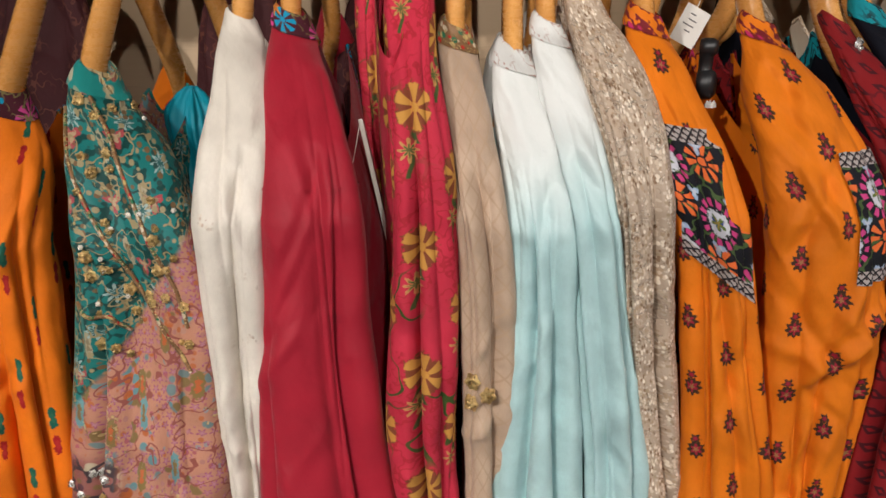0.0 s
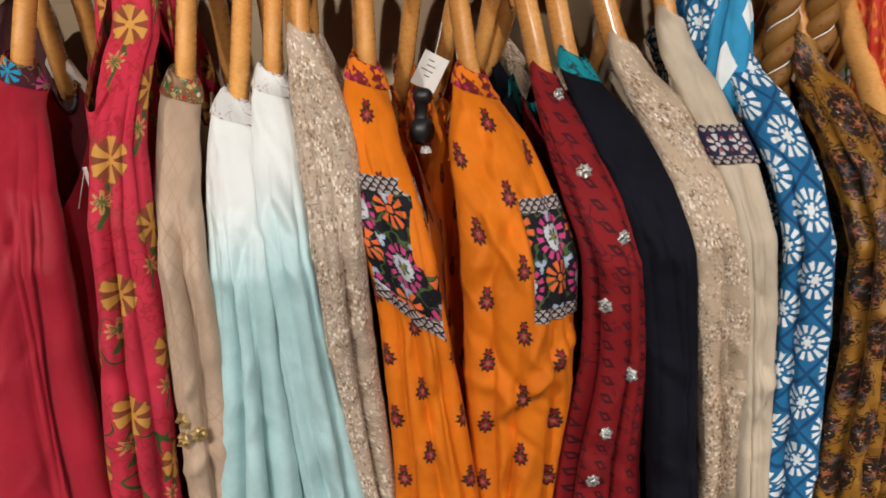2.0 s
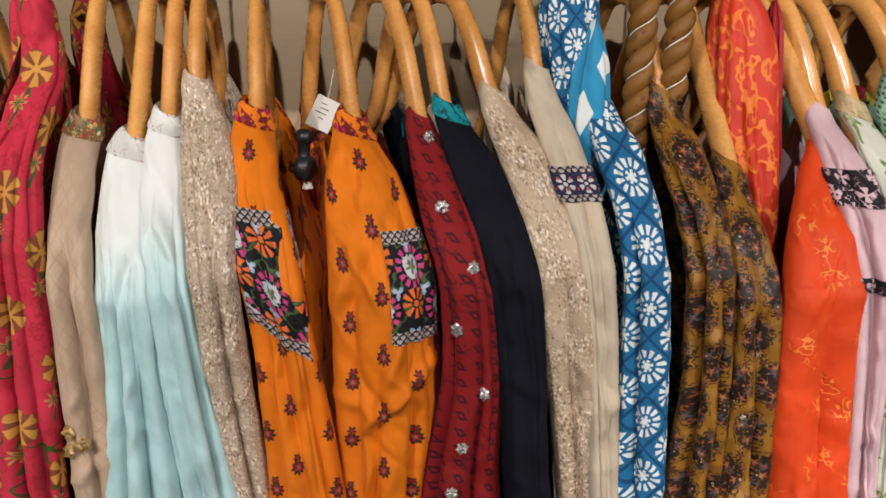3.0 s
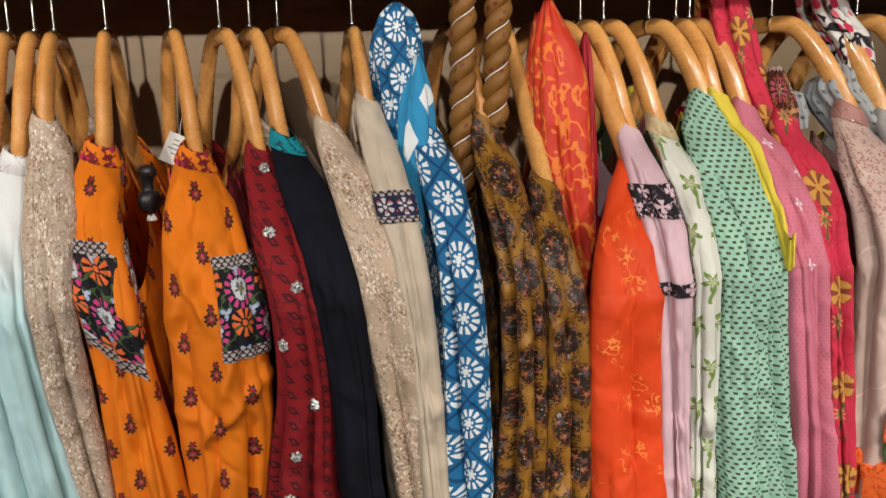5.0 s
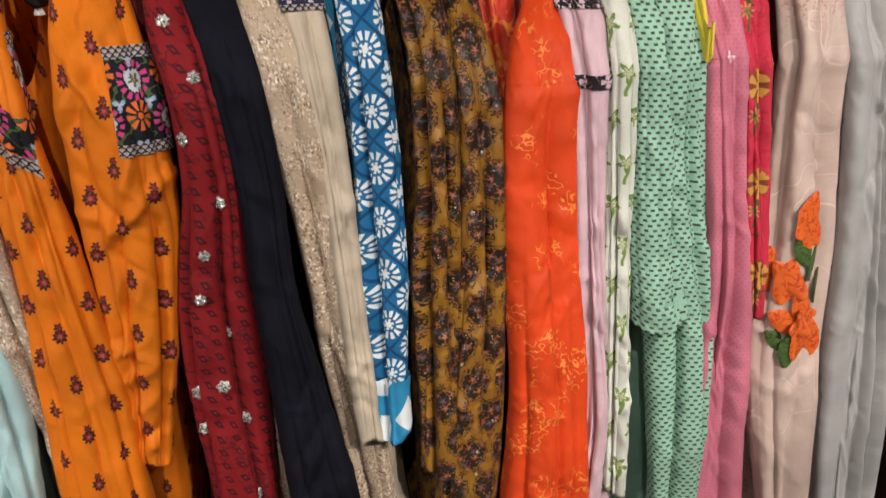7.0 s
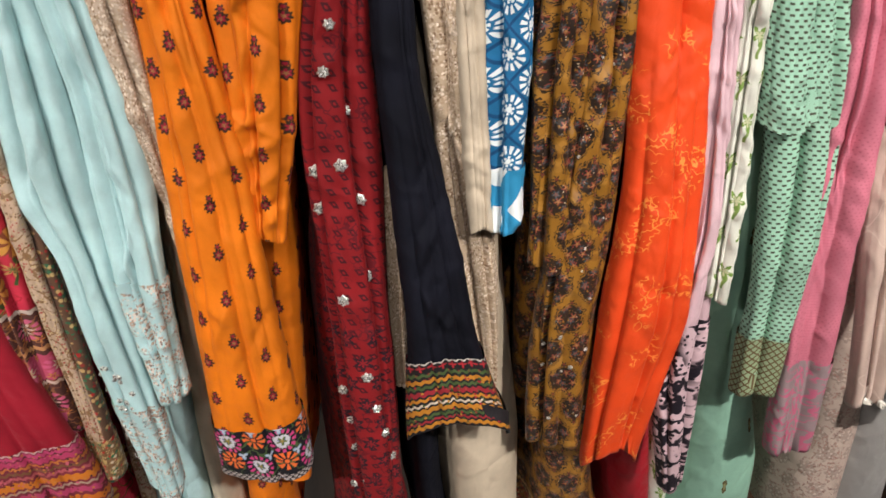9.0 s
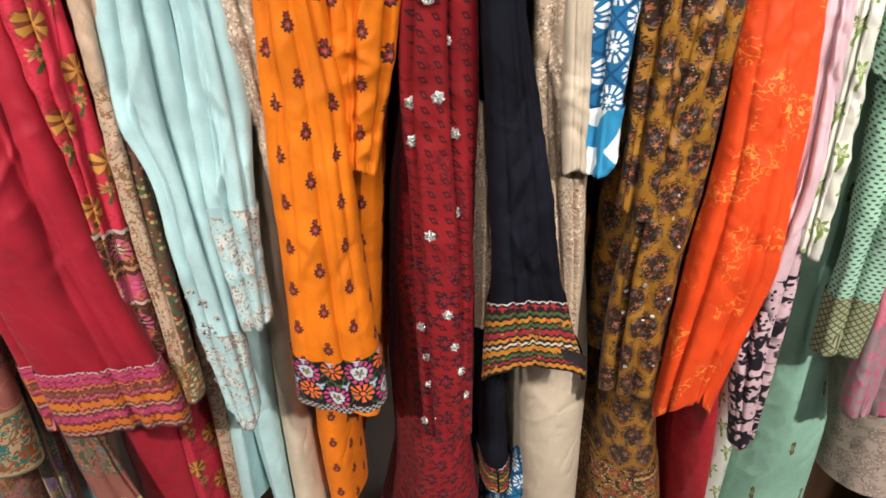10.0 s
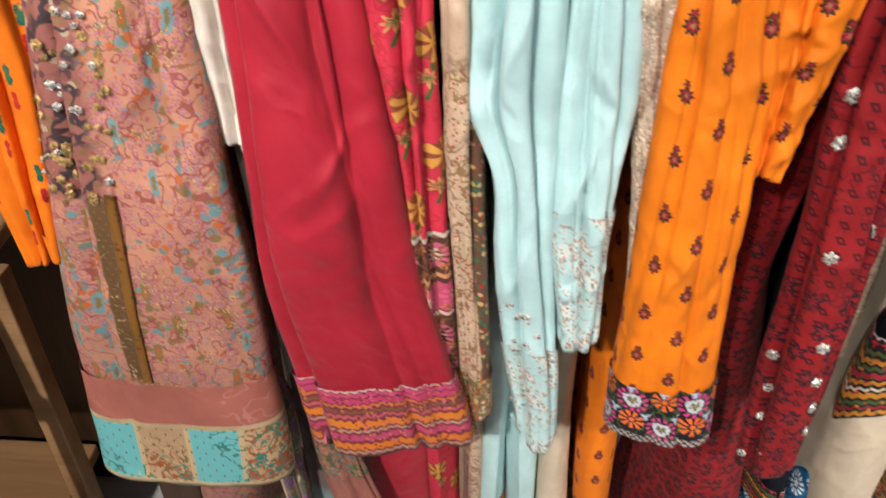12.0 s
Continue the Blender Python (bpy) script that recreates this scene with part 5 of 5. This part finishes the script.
hang("rose", "pink dobby cotton tunic with white sprigs", "rose_pink", (0.842, 1.617), [(1.55, 0.850, 0.021), (1.48, 0.848, 0.020), (1.24, 0.870, 0.026), (1.14, 0.872, 0.034), (0.91, 0.882, 0.032), (0.76, 0.886, 0.026)], 0.806, cuff=("grey_pink", 0.14), seams=(1.47,), body_st=[(0.8, 0.89, 0.016), (1.6, 0.84, 0.011)], hem=0.8)
hang("cerise", "cerise floral cotton tunic with a printed stole", "pink_floral", (0.888, 1.603), [(1.55, 0.883, 0.028), (1.48, 0.876, 0.022), (1.39, 0.884, 0.018), (1.2, 0.900, 0.010)], 0.862, body_st=[(0.9, 0.90, 0.014), (1.6, 0.888, 0.011)], hem=0.9, hung=False)
hang("organza", "blush organza tunic with orange embroidered flowers", "organza", (0.965, 1.610), [(1.55, 0.955, 0.032), (1.44, 0.940, 0.036), (1.26, 0.950, 0.048), (1.13, 0.945, 0.042), (0.83, 0.975, 0.024)], 0.905, trim="rose_lace", body_cloth="rose_lace", body_st=[(0.5, 1.02, 0.045), (0.7, 1.015, 0.044), (1.2, 0.945, 0.03), (1.5, 0.945, 0.026), (1.6, 0.955, 0.014)], hem=0.5, pleat=0.018)
hang("grey", "grey organza tunic with eyelet lace", "grey_sheer", (1.007, 1.600), [(1.49, 1.005, 0.030), (1.31, 1.025, 0.036), (1.11, 1.045, 0.045), (0.8, 1.05, 0.03)], 0.950, body_st=[(0.5, 1.09, 0.04), (1.2, 1.05, 0.03), (1.6, 1.005, 0.012)], hem=0.5)
hang("mono", "white tunic with black, red and yellow print", "mono", (1.065, 1.600), [(1.52, 1.07, 0.028), (1.4, 1.085, 0.028), (1.1, 1.11, 0.03)], 1.01, trim="lemon", body_st=[(0.6, 1.13, 0.03), (1.6, 1.065, 0.012)], hem=0.6)


# ---- stoles and loose cloth between the tunics ----
def stole(label, cloth_name, stations, seed, name="stole", pleat=0.006, depth=0.016, category="stole"):
    """A folded length of cloth over a hanger: stations of (z, x, half width, y)."""
    ob = holder(name, (0, 0, 0), label, category, "stoles on the rail" if category == "stole" else "garments at the back")
    behind = [(z - 0.012, x - 0.007, w * 0.85, y + 0.022) for z, x, w, y in stations]
    for fold_name, run, start in (("front_fold", stations, seed), ("back_fold", behind, seed + 40)):
        part(fold_name, fold_of_cloth(run, start, pleat, depth), FABRIC[cloth_name], ob)
    return ob


def fold_of_cloth(stations, seed, pleat, depth):
    rnd = random.Random(seed)
    top, low = max(s[0] for s in stations), min(s[0] for s in stations)
    zs = np.linspace(top, low, 46)
    xs, ws, ys = ease(zs, stations, 1), ease(zs, stations, 2), ease(zs, stations, 3)
    marks = [(rnd.uniform(0.2, 2.9), rnd.uniform(-1.5, 1.5), rnd.uniform(0.08, 0.2)) for _ in range(6)]
    rows, uvs = [], []
    for i, z in enumerate(zs):
        row, uv = [], []
        lid = min(1.0, (i + 0.25) / 4) ** 0.5
        for k in range(44):
            a = 2 * math.pi * k / 44 - math.pi / 2
            c, s = math.cos(a), math.sin(a)
            fold = sum(-pleat * math.exp(-((a - at - dr * (top - z)) / wd) ** 2) for at, dr, wd in marks) + 0.004 * noise.noise(Vector((c * 2 + seed, s * 2, z * 12)))
            row.append((xs[i] + (ws[i] + fold) * lid * c, ys[i] + depth - (depth + fold * 0.7) * lid * s, z))
            uv.append(((a - math.pi / 2) * max(ws[i], 0.015) * 1.2, top - z))
        uv.append((1.5 * math.pi * 0.02, top - z))
        rows.append(row)
        uvs.append(uv)
    return grid(rows, True, uvs, cap=True)


def twisted(label, x, y, z_top, z_low, lean, seed):
    """A stole twisted into a rope, with a white cord wound round it."""
    ob = holder("twisted_stole", (x, y, z_low), label, "stole", "stoles on the rail")
    n = 70
    for ph in (0.0, math.pi):
        pts, rad = [], []
        for i in range(n):
            f = i / (n - 1)
            z = (z_top - z_low) * (1 - f)
            a = ph + z * 150
            pts.append((lean * (1 - f) + 0.0062 * math.cos(a), 0.0062 * math.sin(a), z))
            rad.append(0.0088 * (0.75 + 0.25 * math.sin(math.pi * min(1, f * 5) / 2)) * (1 if f < 0.9 else 1 - 3 * (f - 0.9)))
        part("strand", tube(pts, rad, 12), FABRIC["rope"], ob)
    pts = [(lean * (1 - i / 119) + 0.0112 * math.cos(math.pi / 2 + (z_top - z_low) * (1 - i / 119) * 150), 0.0112 * math.sin(math.pi / 2 + (z_top - z_low) * (1 - i / 119) * 150), (z_top - z_low) * (1 - i / 119)) for i in range(120)]
    part("cord", tube(pts, 0.0007, 6), PAPER, ob, "thin white cord")
    return ob


stole("blue and white printed cotton stole folded over its hanger", "blue", [(1.735, 0.467, 0.012, 0.70), (1.705, 0.465, 0.024, 0.69), (1.67, 0.468, 0.026, 0.69), (1.63, 0.472, 0.022, 0.69), (1.59, 0.474, 0.018, 0.69)], 3)
stole("sky blue stole with white diamond border", "blue_check", [(1.68, 0.486, 0.010, 0.68), (1.62, 0.484, 0.020, 0.672), (1.55, 0.480, 0.020, 0.665), (1.47, 0.486, 0.015, 0.655), (1.36, 0.488, 0.013, 0.65), (1.2, 0.492, 0.012, 0.64)], 4)
twisted("mustard stole twisted into a rope with white cord", 0.530, 0.70, 1.775, 1.53, 0.006, 1)
twisted("mustard stole twisted into a rope with white cord", 0.566, 0.70, 1.775, 1.60, 0.008, 2)
stole("red silk stole with orange paisley print", "paisley", [(1.735, 0.625, 0.010, 0.70), (1.69, 0.632, 0.024, 0.685), (1.645, 0.638, 0.032, 0.675), (1.585, 0.636, 0.031, 0.665), (1.50, 0.646, 0.022, 0.65), (1.40, 0.655, 0.014, 0.64), (1.2, 0.655, 0.01, 0.635)], 5)
stole("plain red edge of a folded silk stole", "red", [(1.70, 0.668, 0.006, 0.70), (1.62, 0.668, 0.008, 0.685), (1.5, 0.664, 0.008, 0.665), (1.38, 0.664, 0.007, 0.65)], 8)
stole("cerise stole with printed floral border", "pink_floral", [(1.77, 0.835, 0.018, 0.73), (1.72, 0.838, 0.024, 0.72), (1.66, 0.850, 0.026, 0.71), (1.61, 0.868, 0.025, 0.70), (1.57, 0.884, 0.016, 0.69)], 6)
stole("white floral border of the cerise stole", "kalam_border", [(1.66, 0.880, 0.006, 0.69), (1.62, 0.890, 0.012, 0.685), (1.57, 0.899, 0.009, 0.68)], 7)
stole("black and white printed stole with red flowers", "mono", [(1.76, 0.955, 0.016, 0.735), (1.72, 0.964, 0.020, 0.73), (1.69, 0.984, 0.022, 0.72), (1.655, 0.993, 0.015, 0.715)], 9)
stole("grey eyelet lace gathered on the shoulder", "grey_eyelet", [(1.66, 0.966, 0.014, 0.71), (1.635, 0.960, 0.024, 0.70), (1.60, 0.985, 0.026, 0.69), (1.565, 1.01, 0.022, 0.68)], 10)
stole("grey eyelet lace edge beside the rose tunic", "grey_eyelet", [(1.632, 0.912, 0.016, 0.715), (1.605, 0.915, 0.020, 0.71), (1.59, 0.92, 0.012, 0.71)], 11)
stole("petrol blue silk stole slumped on its hanger", "petrol", [(1.542, -0.226, 0.018, 0.73), (1.52, -0.228, 0.024, 0.715), (1.48, -0.222, 0.020, 0.71), (1.42, -0.21, 0.014, 0.70), (1.30, -0.20, 0.012, 0.69)], 12, pleat=0.010)
stole("hot pink floral stole hanging behind", "pink_floral", [(1.72, -0.062, 0.012, 0.74), (1.6, -0.060, 0.014, 0.72), (1.45, -0.055, 0.014, 0.70), (1.25, -0.05, 0.012, 0.69)], 13)


stole("dark maroon garment pushed to the back", "back_maroon", [(1.66, -0.20, 0.03, 0.86), (1.58, -0.20, 0.055, 0.85), (1.45, -0.20, 0.06, 0.84), (1.2, -0.20, 0.05, 0.84)], 14, name="maroon_garment", category="garment")
stole("dark maroon garment pushed to the back", "back_maroon", [(1.66, -0.42, 0.03, 0.88), (1.58, -0.42, 0.06, 0.87), (1.3, -0.42, 0.06, 0.86)], 15, name="maroon_garment", category="garment")
stole("dark maroon garment pushed to the back", "back_maroon", [(1.64, -0.075, 0.02, 0.86), (1.56, -0.075, 0.035, 0.85), (1.3, -0.075, 0.035, 0.84)], 16, name="maroon_garment", category="garment")


# ---- mirror studs, beads and stitched flowers ----
def spot_on(key, x, z):
    """Place on the front of a sleeve with that x, and the way out of the cloth."""
    neck, st, seed, pleat, crumple = G[key]
    rows, _ = sleeve_rows(neck, st, seed, pleat, crumple=crumple, z_from=z + 0.006, z_to=z - 0.006)
    r = rows[len(rows) // 2]
    front = [p for k, p in enumerate(r) if 16 <= k <= 116]
    best = min(range(1, len(front) - 1), key=lambda k: abs(front[k][0] - x))
    p, t = Vector(front[best]), Vector(front[best + 1]) - Vector(front[best - 1])
    out = Vector((t.y, -t.x, 0)).normalized()
    return p, out if out.y < 0 else -out


def sewn(key, name, bm, material, x, z, label="", spin=0.0):
    p, out = spot_on(key, x, z)
    ob = part(name, bm, material, OWNER[key], label)
    ob.matrix_local = facing(p, out, spin)
    return ob


OWNER = {}
for ob in list(scene.objects):
    if ob.name.startswith("tunic") and ob.parent is None:
        OWNER[list(G)[len(OWNER)]] = next(c for c in ob.children if c.name.startswith("sleeve"))

pick = random.Random(5)
for x, z in ((0.326, 1.577), (0.335, 1.521), (0.359, 1.476), (0.346, 1.426), (0.375, 1.490), (0.370, 1.366), (0.350, 1.319), (0.341, 1.276), (0.351, 1.182), (0.368, 1.142), (0.326, 1.132), (0.325, 1.172), (0.370, 1.055), (0.343, 1.031)):
    sewn("studded", "mirror_stud", rosette(pick.uniform(0.0052, 0.0068), pick.choice((6, 7, 8))), STUD, x, z, "silver mirror-work stud", pick.uniform(0, 3))
for x, z in ((0.363, 0.933), (0.334, 0.898), (0.371, 0.886), (0.340, 0.854), (0.378, 0.846), (0.342, 0.813), (0.385, 0.801), (0.348, 0.770), (0.338, 0.753), (0.360, 1.233)):
    sewn("studded", "mirror_stud", rosette(pick.uniform(0.0046, 0.0060), pick.choice((6, 7, 8))), STUD, x, z, "silver mirror-work stud", pick.uniform(0, 3))
for x, z in ((0.020, 1.338), (0.030, 1.327), (0.019, 1.320)):
    sewn("taupe", "gold_rosette", rosette(0.0062, 6, 0.005), GOLD_BEAD, x, z, "antique gold thread rosette", pick.uniform(0, 3))
for _ in range(34):
    z = pick.uniform(1.36, 1.545)
    x = -0.235 + pick.uniform(-0.036, 0.045) - max(0, z - 1.5) * 0.5
    sewn("peach", "gold_bead_flower", rosette(pick.uniform(0.0022, 0.0052), pick.choice((5, 6, 8)), 0.003), GOLD_BEAD, x, z, "", pick.uniform(0, 3))
for _ in range(10):
    sewn("peach", "pearl_bead", rosette(0.0018, 6, 0.0025), PEARL, -0.235 + pick.uniform(-0.035, 0.04), pick.uniform(1.38, 1.54))
for _ in range(110):
    a, r = pick.uniform(0, 2 * math.pi), pick.uniform(0, 1) ** 0.5
    x, z = -0.288 + 0.048 * r * math.cos(a), 1.165 + 0.115 * r * math.sin(a)
    if 0.42 < r < 0.62 or pick.random() < 0.6:
        sewn("peach", "sequin", rosette(pick.uniform(0.0018, 0.0046), 6, 0.003), GOLD_BEAD if pick.random() < 0.55 else STUD, x, z, "", pick.uniform(0, 3))
part("inner_sleeve", fold_of_cloth([(1.16, 0.396, 0.012, 0.585), (1.00, 0.400, 0.015, 0.585), (0.88, 0.402, 0.014, 0.585)], 64, 0.004, 0.012), FABRIC["beige"], OWNER["beige"].parent)
peach_tunic = OWNER["peach"].parent
for name, fabric, run, start in (
        ("embroidered_strip", "flower_strip", [(0.79, -0.175, 0.017, 0.605), (0.60, -0.172, 0.017, 0.605), (0.42, -0.160, 0.019, 0.61), (0.30, -0.152, 0.019, 0.61)], 61),
        ("chiffon_panel", "mauve_sheer", [(0.79, -0.142, 0.026, 0.635), (0.55, -0.130, 0.032, 0.635), (0.33, -0.118, 0.036, 0.64)], 62),
        ("hem_panel", "peach_hem", [(0.77, -0.128, 0.018, 0.60), (0.64, -0.106, 0.026, 0.60), (0.50, -0.080, 0.036, 0.605), (0.38, -0.062, 0.038, 0.61)], 63)):
    part(name, fold_of_cloth(run, start, 0.006, 0.012), FABRIC[fabric], peach_tunic)
pts = []
for i in range(24):
    z = 1.08 - 0.0105 * i
    p, out = spot_on("peach", -0.262 - 0.0006 * i, z)
    pts.append(p + out * 0.001)
for path in (((-0.272, 1.548), (-0.245, 1.515), (-0.222, 1.47), (-0.200, 1.42), (-0.190, 1.38)), ((-0.290, 1.535), (-0.268, 1.49), (-0.240, 1.44), (-0.212, 1.385), (-0.190, 1.345)), ((-0.274, 1.40), (-0.262, 1.39), (-0.248, 1.392), (-0.236, 1.378))):
    run = []
    for i in range(28):
        f = i / 27 * (len(path) - 1)
        k = min(int(f), len(path) - 2)
        p, out = spot_on("peach", path[k][0] + (path[k + 1][0] - path[k][0]) * (f - k), path[k][1] + (path[k + 1][1] - path[k][1]) * (f - k))
        run.append(p + out * 0.0008)
    run = [(run[max(0, i - 1)] + run[i] * 2 + run[min(27, i + 1)]) / 4 for i in range(28)]
    part("gold_cord", tube(run, 0.0016, 6), FABRIC["jewel"], OWNER["peach"], "couched gold cord")
for _ in range(6):
    pts = [(pts[max(0, i - 1)] + pts[i] * 2 + pts[min(len(pts) - 1, i + 1)]) / 4 for i in range(len(pts))]
part("braid_strip", tube(pts, 0.0048, 8, 0.35), FABRIC["rope"], OWNER["peach"], "dark mustard braid sewn down the sleeve")

for _ in range(26):
    z = pick.uniform(0.84, 1.42)
    sewn("brown2", "crystal_bead", rosette(pick.uniform(0.0014, 0.0026), 5, 0.002), STUD, 0.592 + pick.uniform(-0.03, 0.025), z, "", pick.uniform(0, 3))
for _ in range(26):
    z = pick.uniform(0.90, 1.05)
    sewn("aqua", "silver_stitch", rosette(pick.uniform(0.0020, 0.0042), 6, 0.0015), STUD, 0.090 + pick.uniform(-0.022, 0.022) + (1.0 - z) * 0.08, z - 0.08, "", pick.uniform(0, 3))


def petal_shape(length, width, seed):
    """A stitched petal or leaf, slightly domed, with an uneven outline."""
    r = random.Random(seed)
    rows, uvs = [], []
    for i in range(9):
        f = i / 8
        w = width * math.sin(math.pi * min(0.98, f * 0.92 + 0.06)) ** 0.8 * r.uniform(0.88, 1.12)
        rows.append([(w * s, length * (f - 0.5), 0.0016 * (1 - s * s) + 0.0006) for s in (-1, -0.6, 0, 0.6, 1)])
        uvs.append([(w * s, length * f) for s in (-1, -0.6, 0, 0.6, 1)])
    return grid(rows, False, uvs)


for x, z, spins in ((0.952, 1.306, (10, 35, -20)), (0.926, 1.246, (40, -10, 80, 5)), (0.958, 1.180, (-15, 15, 50, 100)), (0.940, 1.200, (60, 20))):
    for i, a in enumerate(spins):
        sewn("organza", "stitched_petal", petal_shape(0.052, 0.0135, i), FABRIC["flower_orange"], x + 0.010 * math.sin(a), z + 0.010 * math.cos(a), "orange thread flower petal", radians(a))
for x, z, a in ((0.942, 1.272, 25), (0.958, 1.256, -20), (0.930, 1.168, 50), (0.938, 1.158, 0), (0.972, 1.225, -10)):
    sewn("organza", "stitched_leaf", petal_shape(0.040, 0.0100, int(a) + 60), FABRIC["leaf_green"], x, z, "green thread leaf", radians(a))
for key, x, z in (("organza", 0.985, 0.836), ("organza", 0.966, 0.838)):
    sewn(key, "pearl_drop", rosette(0.0045, 3, 0.008), PEARL, x, z, "hanging pearl bead")

# ---- tags and clips ----
tag = holder("price_tag", (0.223, 0.762, 1.588), "white paper price tag on a thread", "tag")
turn = Matrix.Rotation(radians(27), 4, "Y") @ Matrix.Rotation(radians(12), 4, "Z")
part("card", slab((0.026, 0.0008, 0.034), (0, 0, 0), 0.0003, turn), PAPER, tag, smooth=False)
for i in range(4):
    part("printed_line", slab((0.006 + 0.003 * (i % 3), 0.0002, 0.0011), turn @ Vector((-0.003 + 0.002 * (i % 2), -0.0006, 0.010 - 0.005 * i)), 0, turn), INKBAR, tag, smooth=False)
part("thread", tube(curve_through([(0.005, 0, 0.015), (0.009, -0.004, 0.03), (0.012, 0.0, 0.045)], 5), 0.0004, 5), PAPER, tag)

clip = holder("security_tag", (0.212, 0.672, 1.556), "black round plastic security tag clipped to the tunic", "tag")
for dz, r in ((0.017, 0.0075), (-0.012, 0.0125)):
    rows = [[(r * f * math.cos(a), -h, dz + r * f * math.sin(a)) for a in [2 * math.pi * k / 28 for k in range(28)]] for f, h in ((0.02, 0.0084), (0.3, 0.0083), (0.7, 0.0078), (0.93, 0.005), (1.0, 0.0), (0.93, -0.005), (0.4, -0.006))]
    part("disc", grid(rows, True, None, cap=True), PLASTIC, clip)
part("neck", tube([(0, 0, 0.016), (0, 0.001, 0.0), (0, 0, -0.01)], [0.006, 0.0055, 0.008], 12), PLASTIC, clip)
clip.rotation_euler = (0, 0, radians(62))
part("pin", rosette(0.0045, 5, 0.005), PAPER, clip, "knotted white thread").location = (-0.006, -0.006, -0.030)

tag2 = holder("plastic_tag", (-0.057, 0.652, 1.47), "clear and white plastic swing tag on the crimson tunic", "tag")
lean = Matrix.Rotation(radians(-11), 4, "Y")
part("strip", slab((0.0036, 0.0008, 0.105), (0, 0, 0), 0.0003, lean), PAPER, tag2, smooth=False)
part("thread", tube(curve_through([(-0.010, 0, 0.05), (-0.016, -0.006, 0.02), (-0.022, -0.003, 0.0), (-0.026, 0, -0.02)], 5), 0.0004, 5), PAPER, tag2)

# ---- low display bench beside the rack ----
bench = holder("display_bench", (-0.90, 0.78, 0), "low brown wooden display bench with square wooden legs", "bench")
part("shelf", slab((0.50, 0.40, 0.030), (-0.03, 0.0, 0.165), 0.004), BENCH_WOOD, bench, smooth=False)
part("plinth", slab((0.46, 0.36, 0.145), (-0.03, 0.01, 0.0755), 0.003), DARK_WOOD, bench, smooth=False)
part("tabletop", slab((0.56, 0.46, 0.030), (-0.05, 0.0, 0.715), 0.005), BENCH_WOOD, bench, smooth=False)
for lx, ly in ((0.240, 0.095), (0.240, -0.19), (-0.30, 0.095), (-0.30, -0.19)):
    part("leg", slab((0.036, 0.036, 0.698), (lx, ly, 0.351), 0.003), BENCH_WOOD, bench, smooth=False)

# ---- floor tiles ----
tile_bm = slab((0.594, 0.594, 0.012), (0, 0, 0), 0.0015)
tile_me = bpy.data.meshes.new("tile")
tile_bm.to_mesh(tile_me)
tile_bm.free()
tile_me.materials.append(TILE)
for i in range(10):
    for j in range(10):
        ob = new("tile", tile_me)
        ob.location = (-2.4 + 0.6 * i, 0.80 - 0.6 * j, -0.004)
        ob.parent = floor
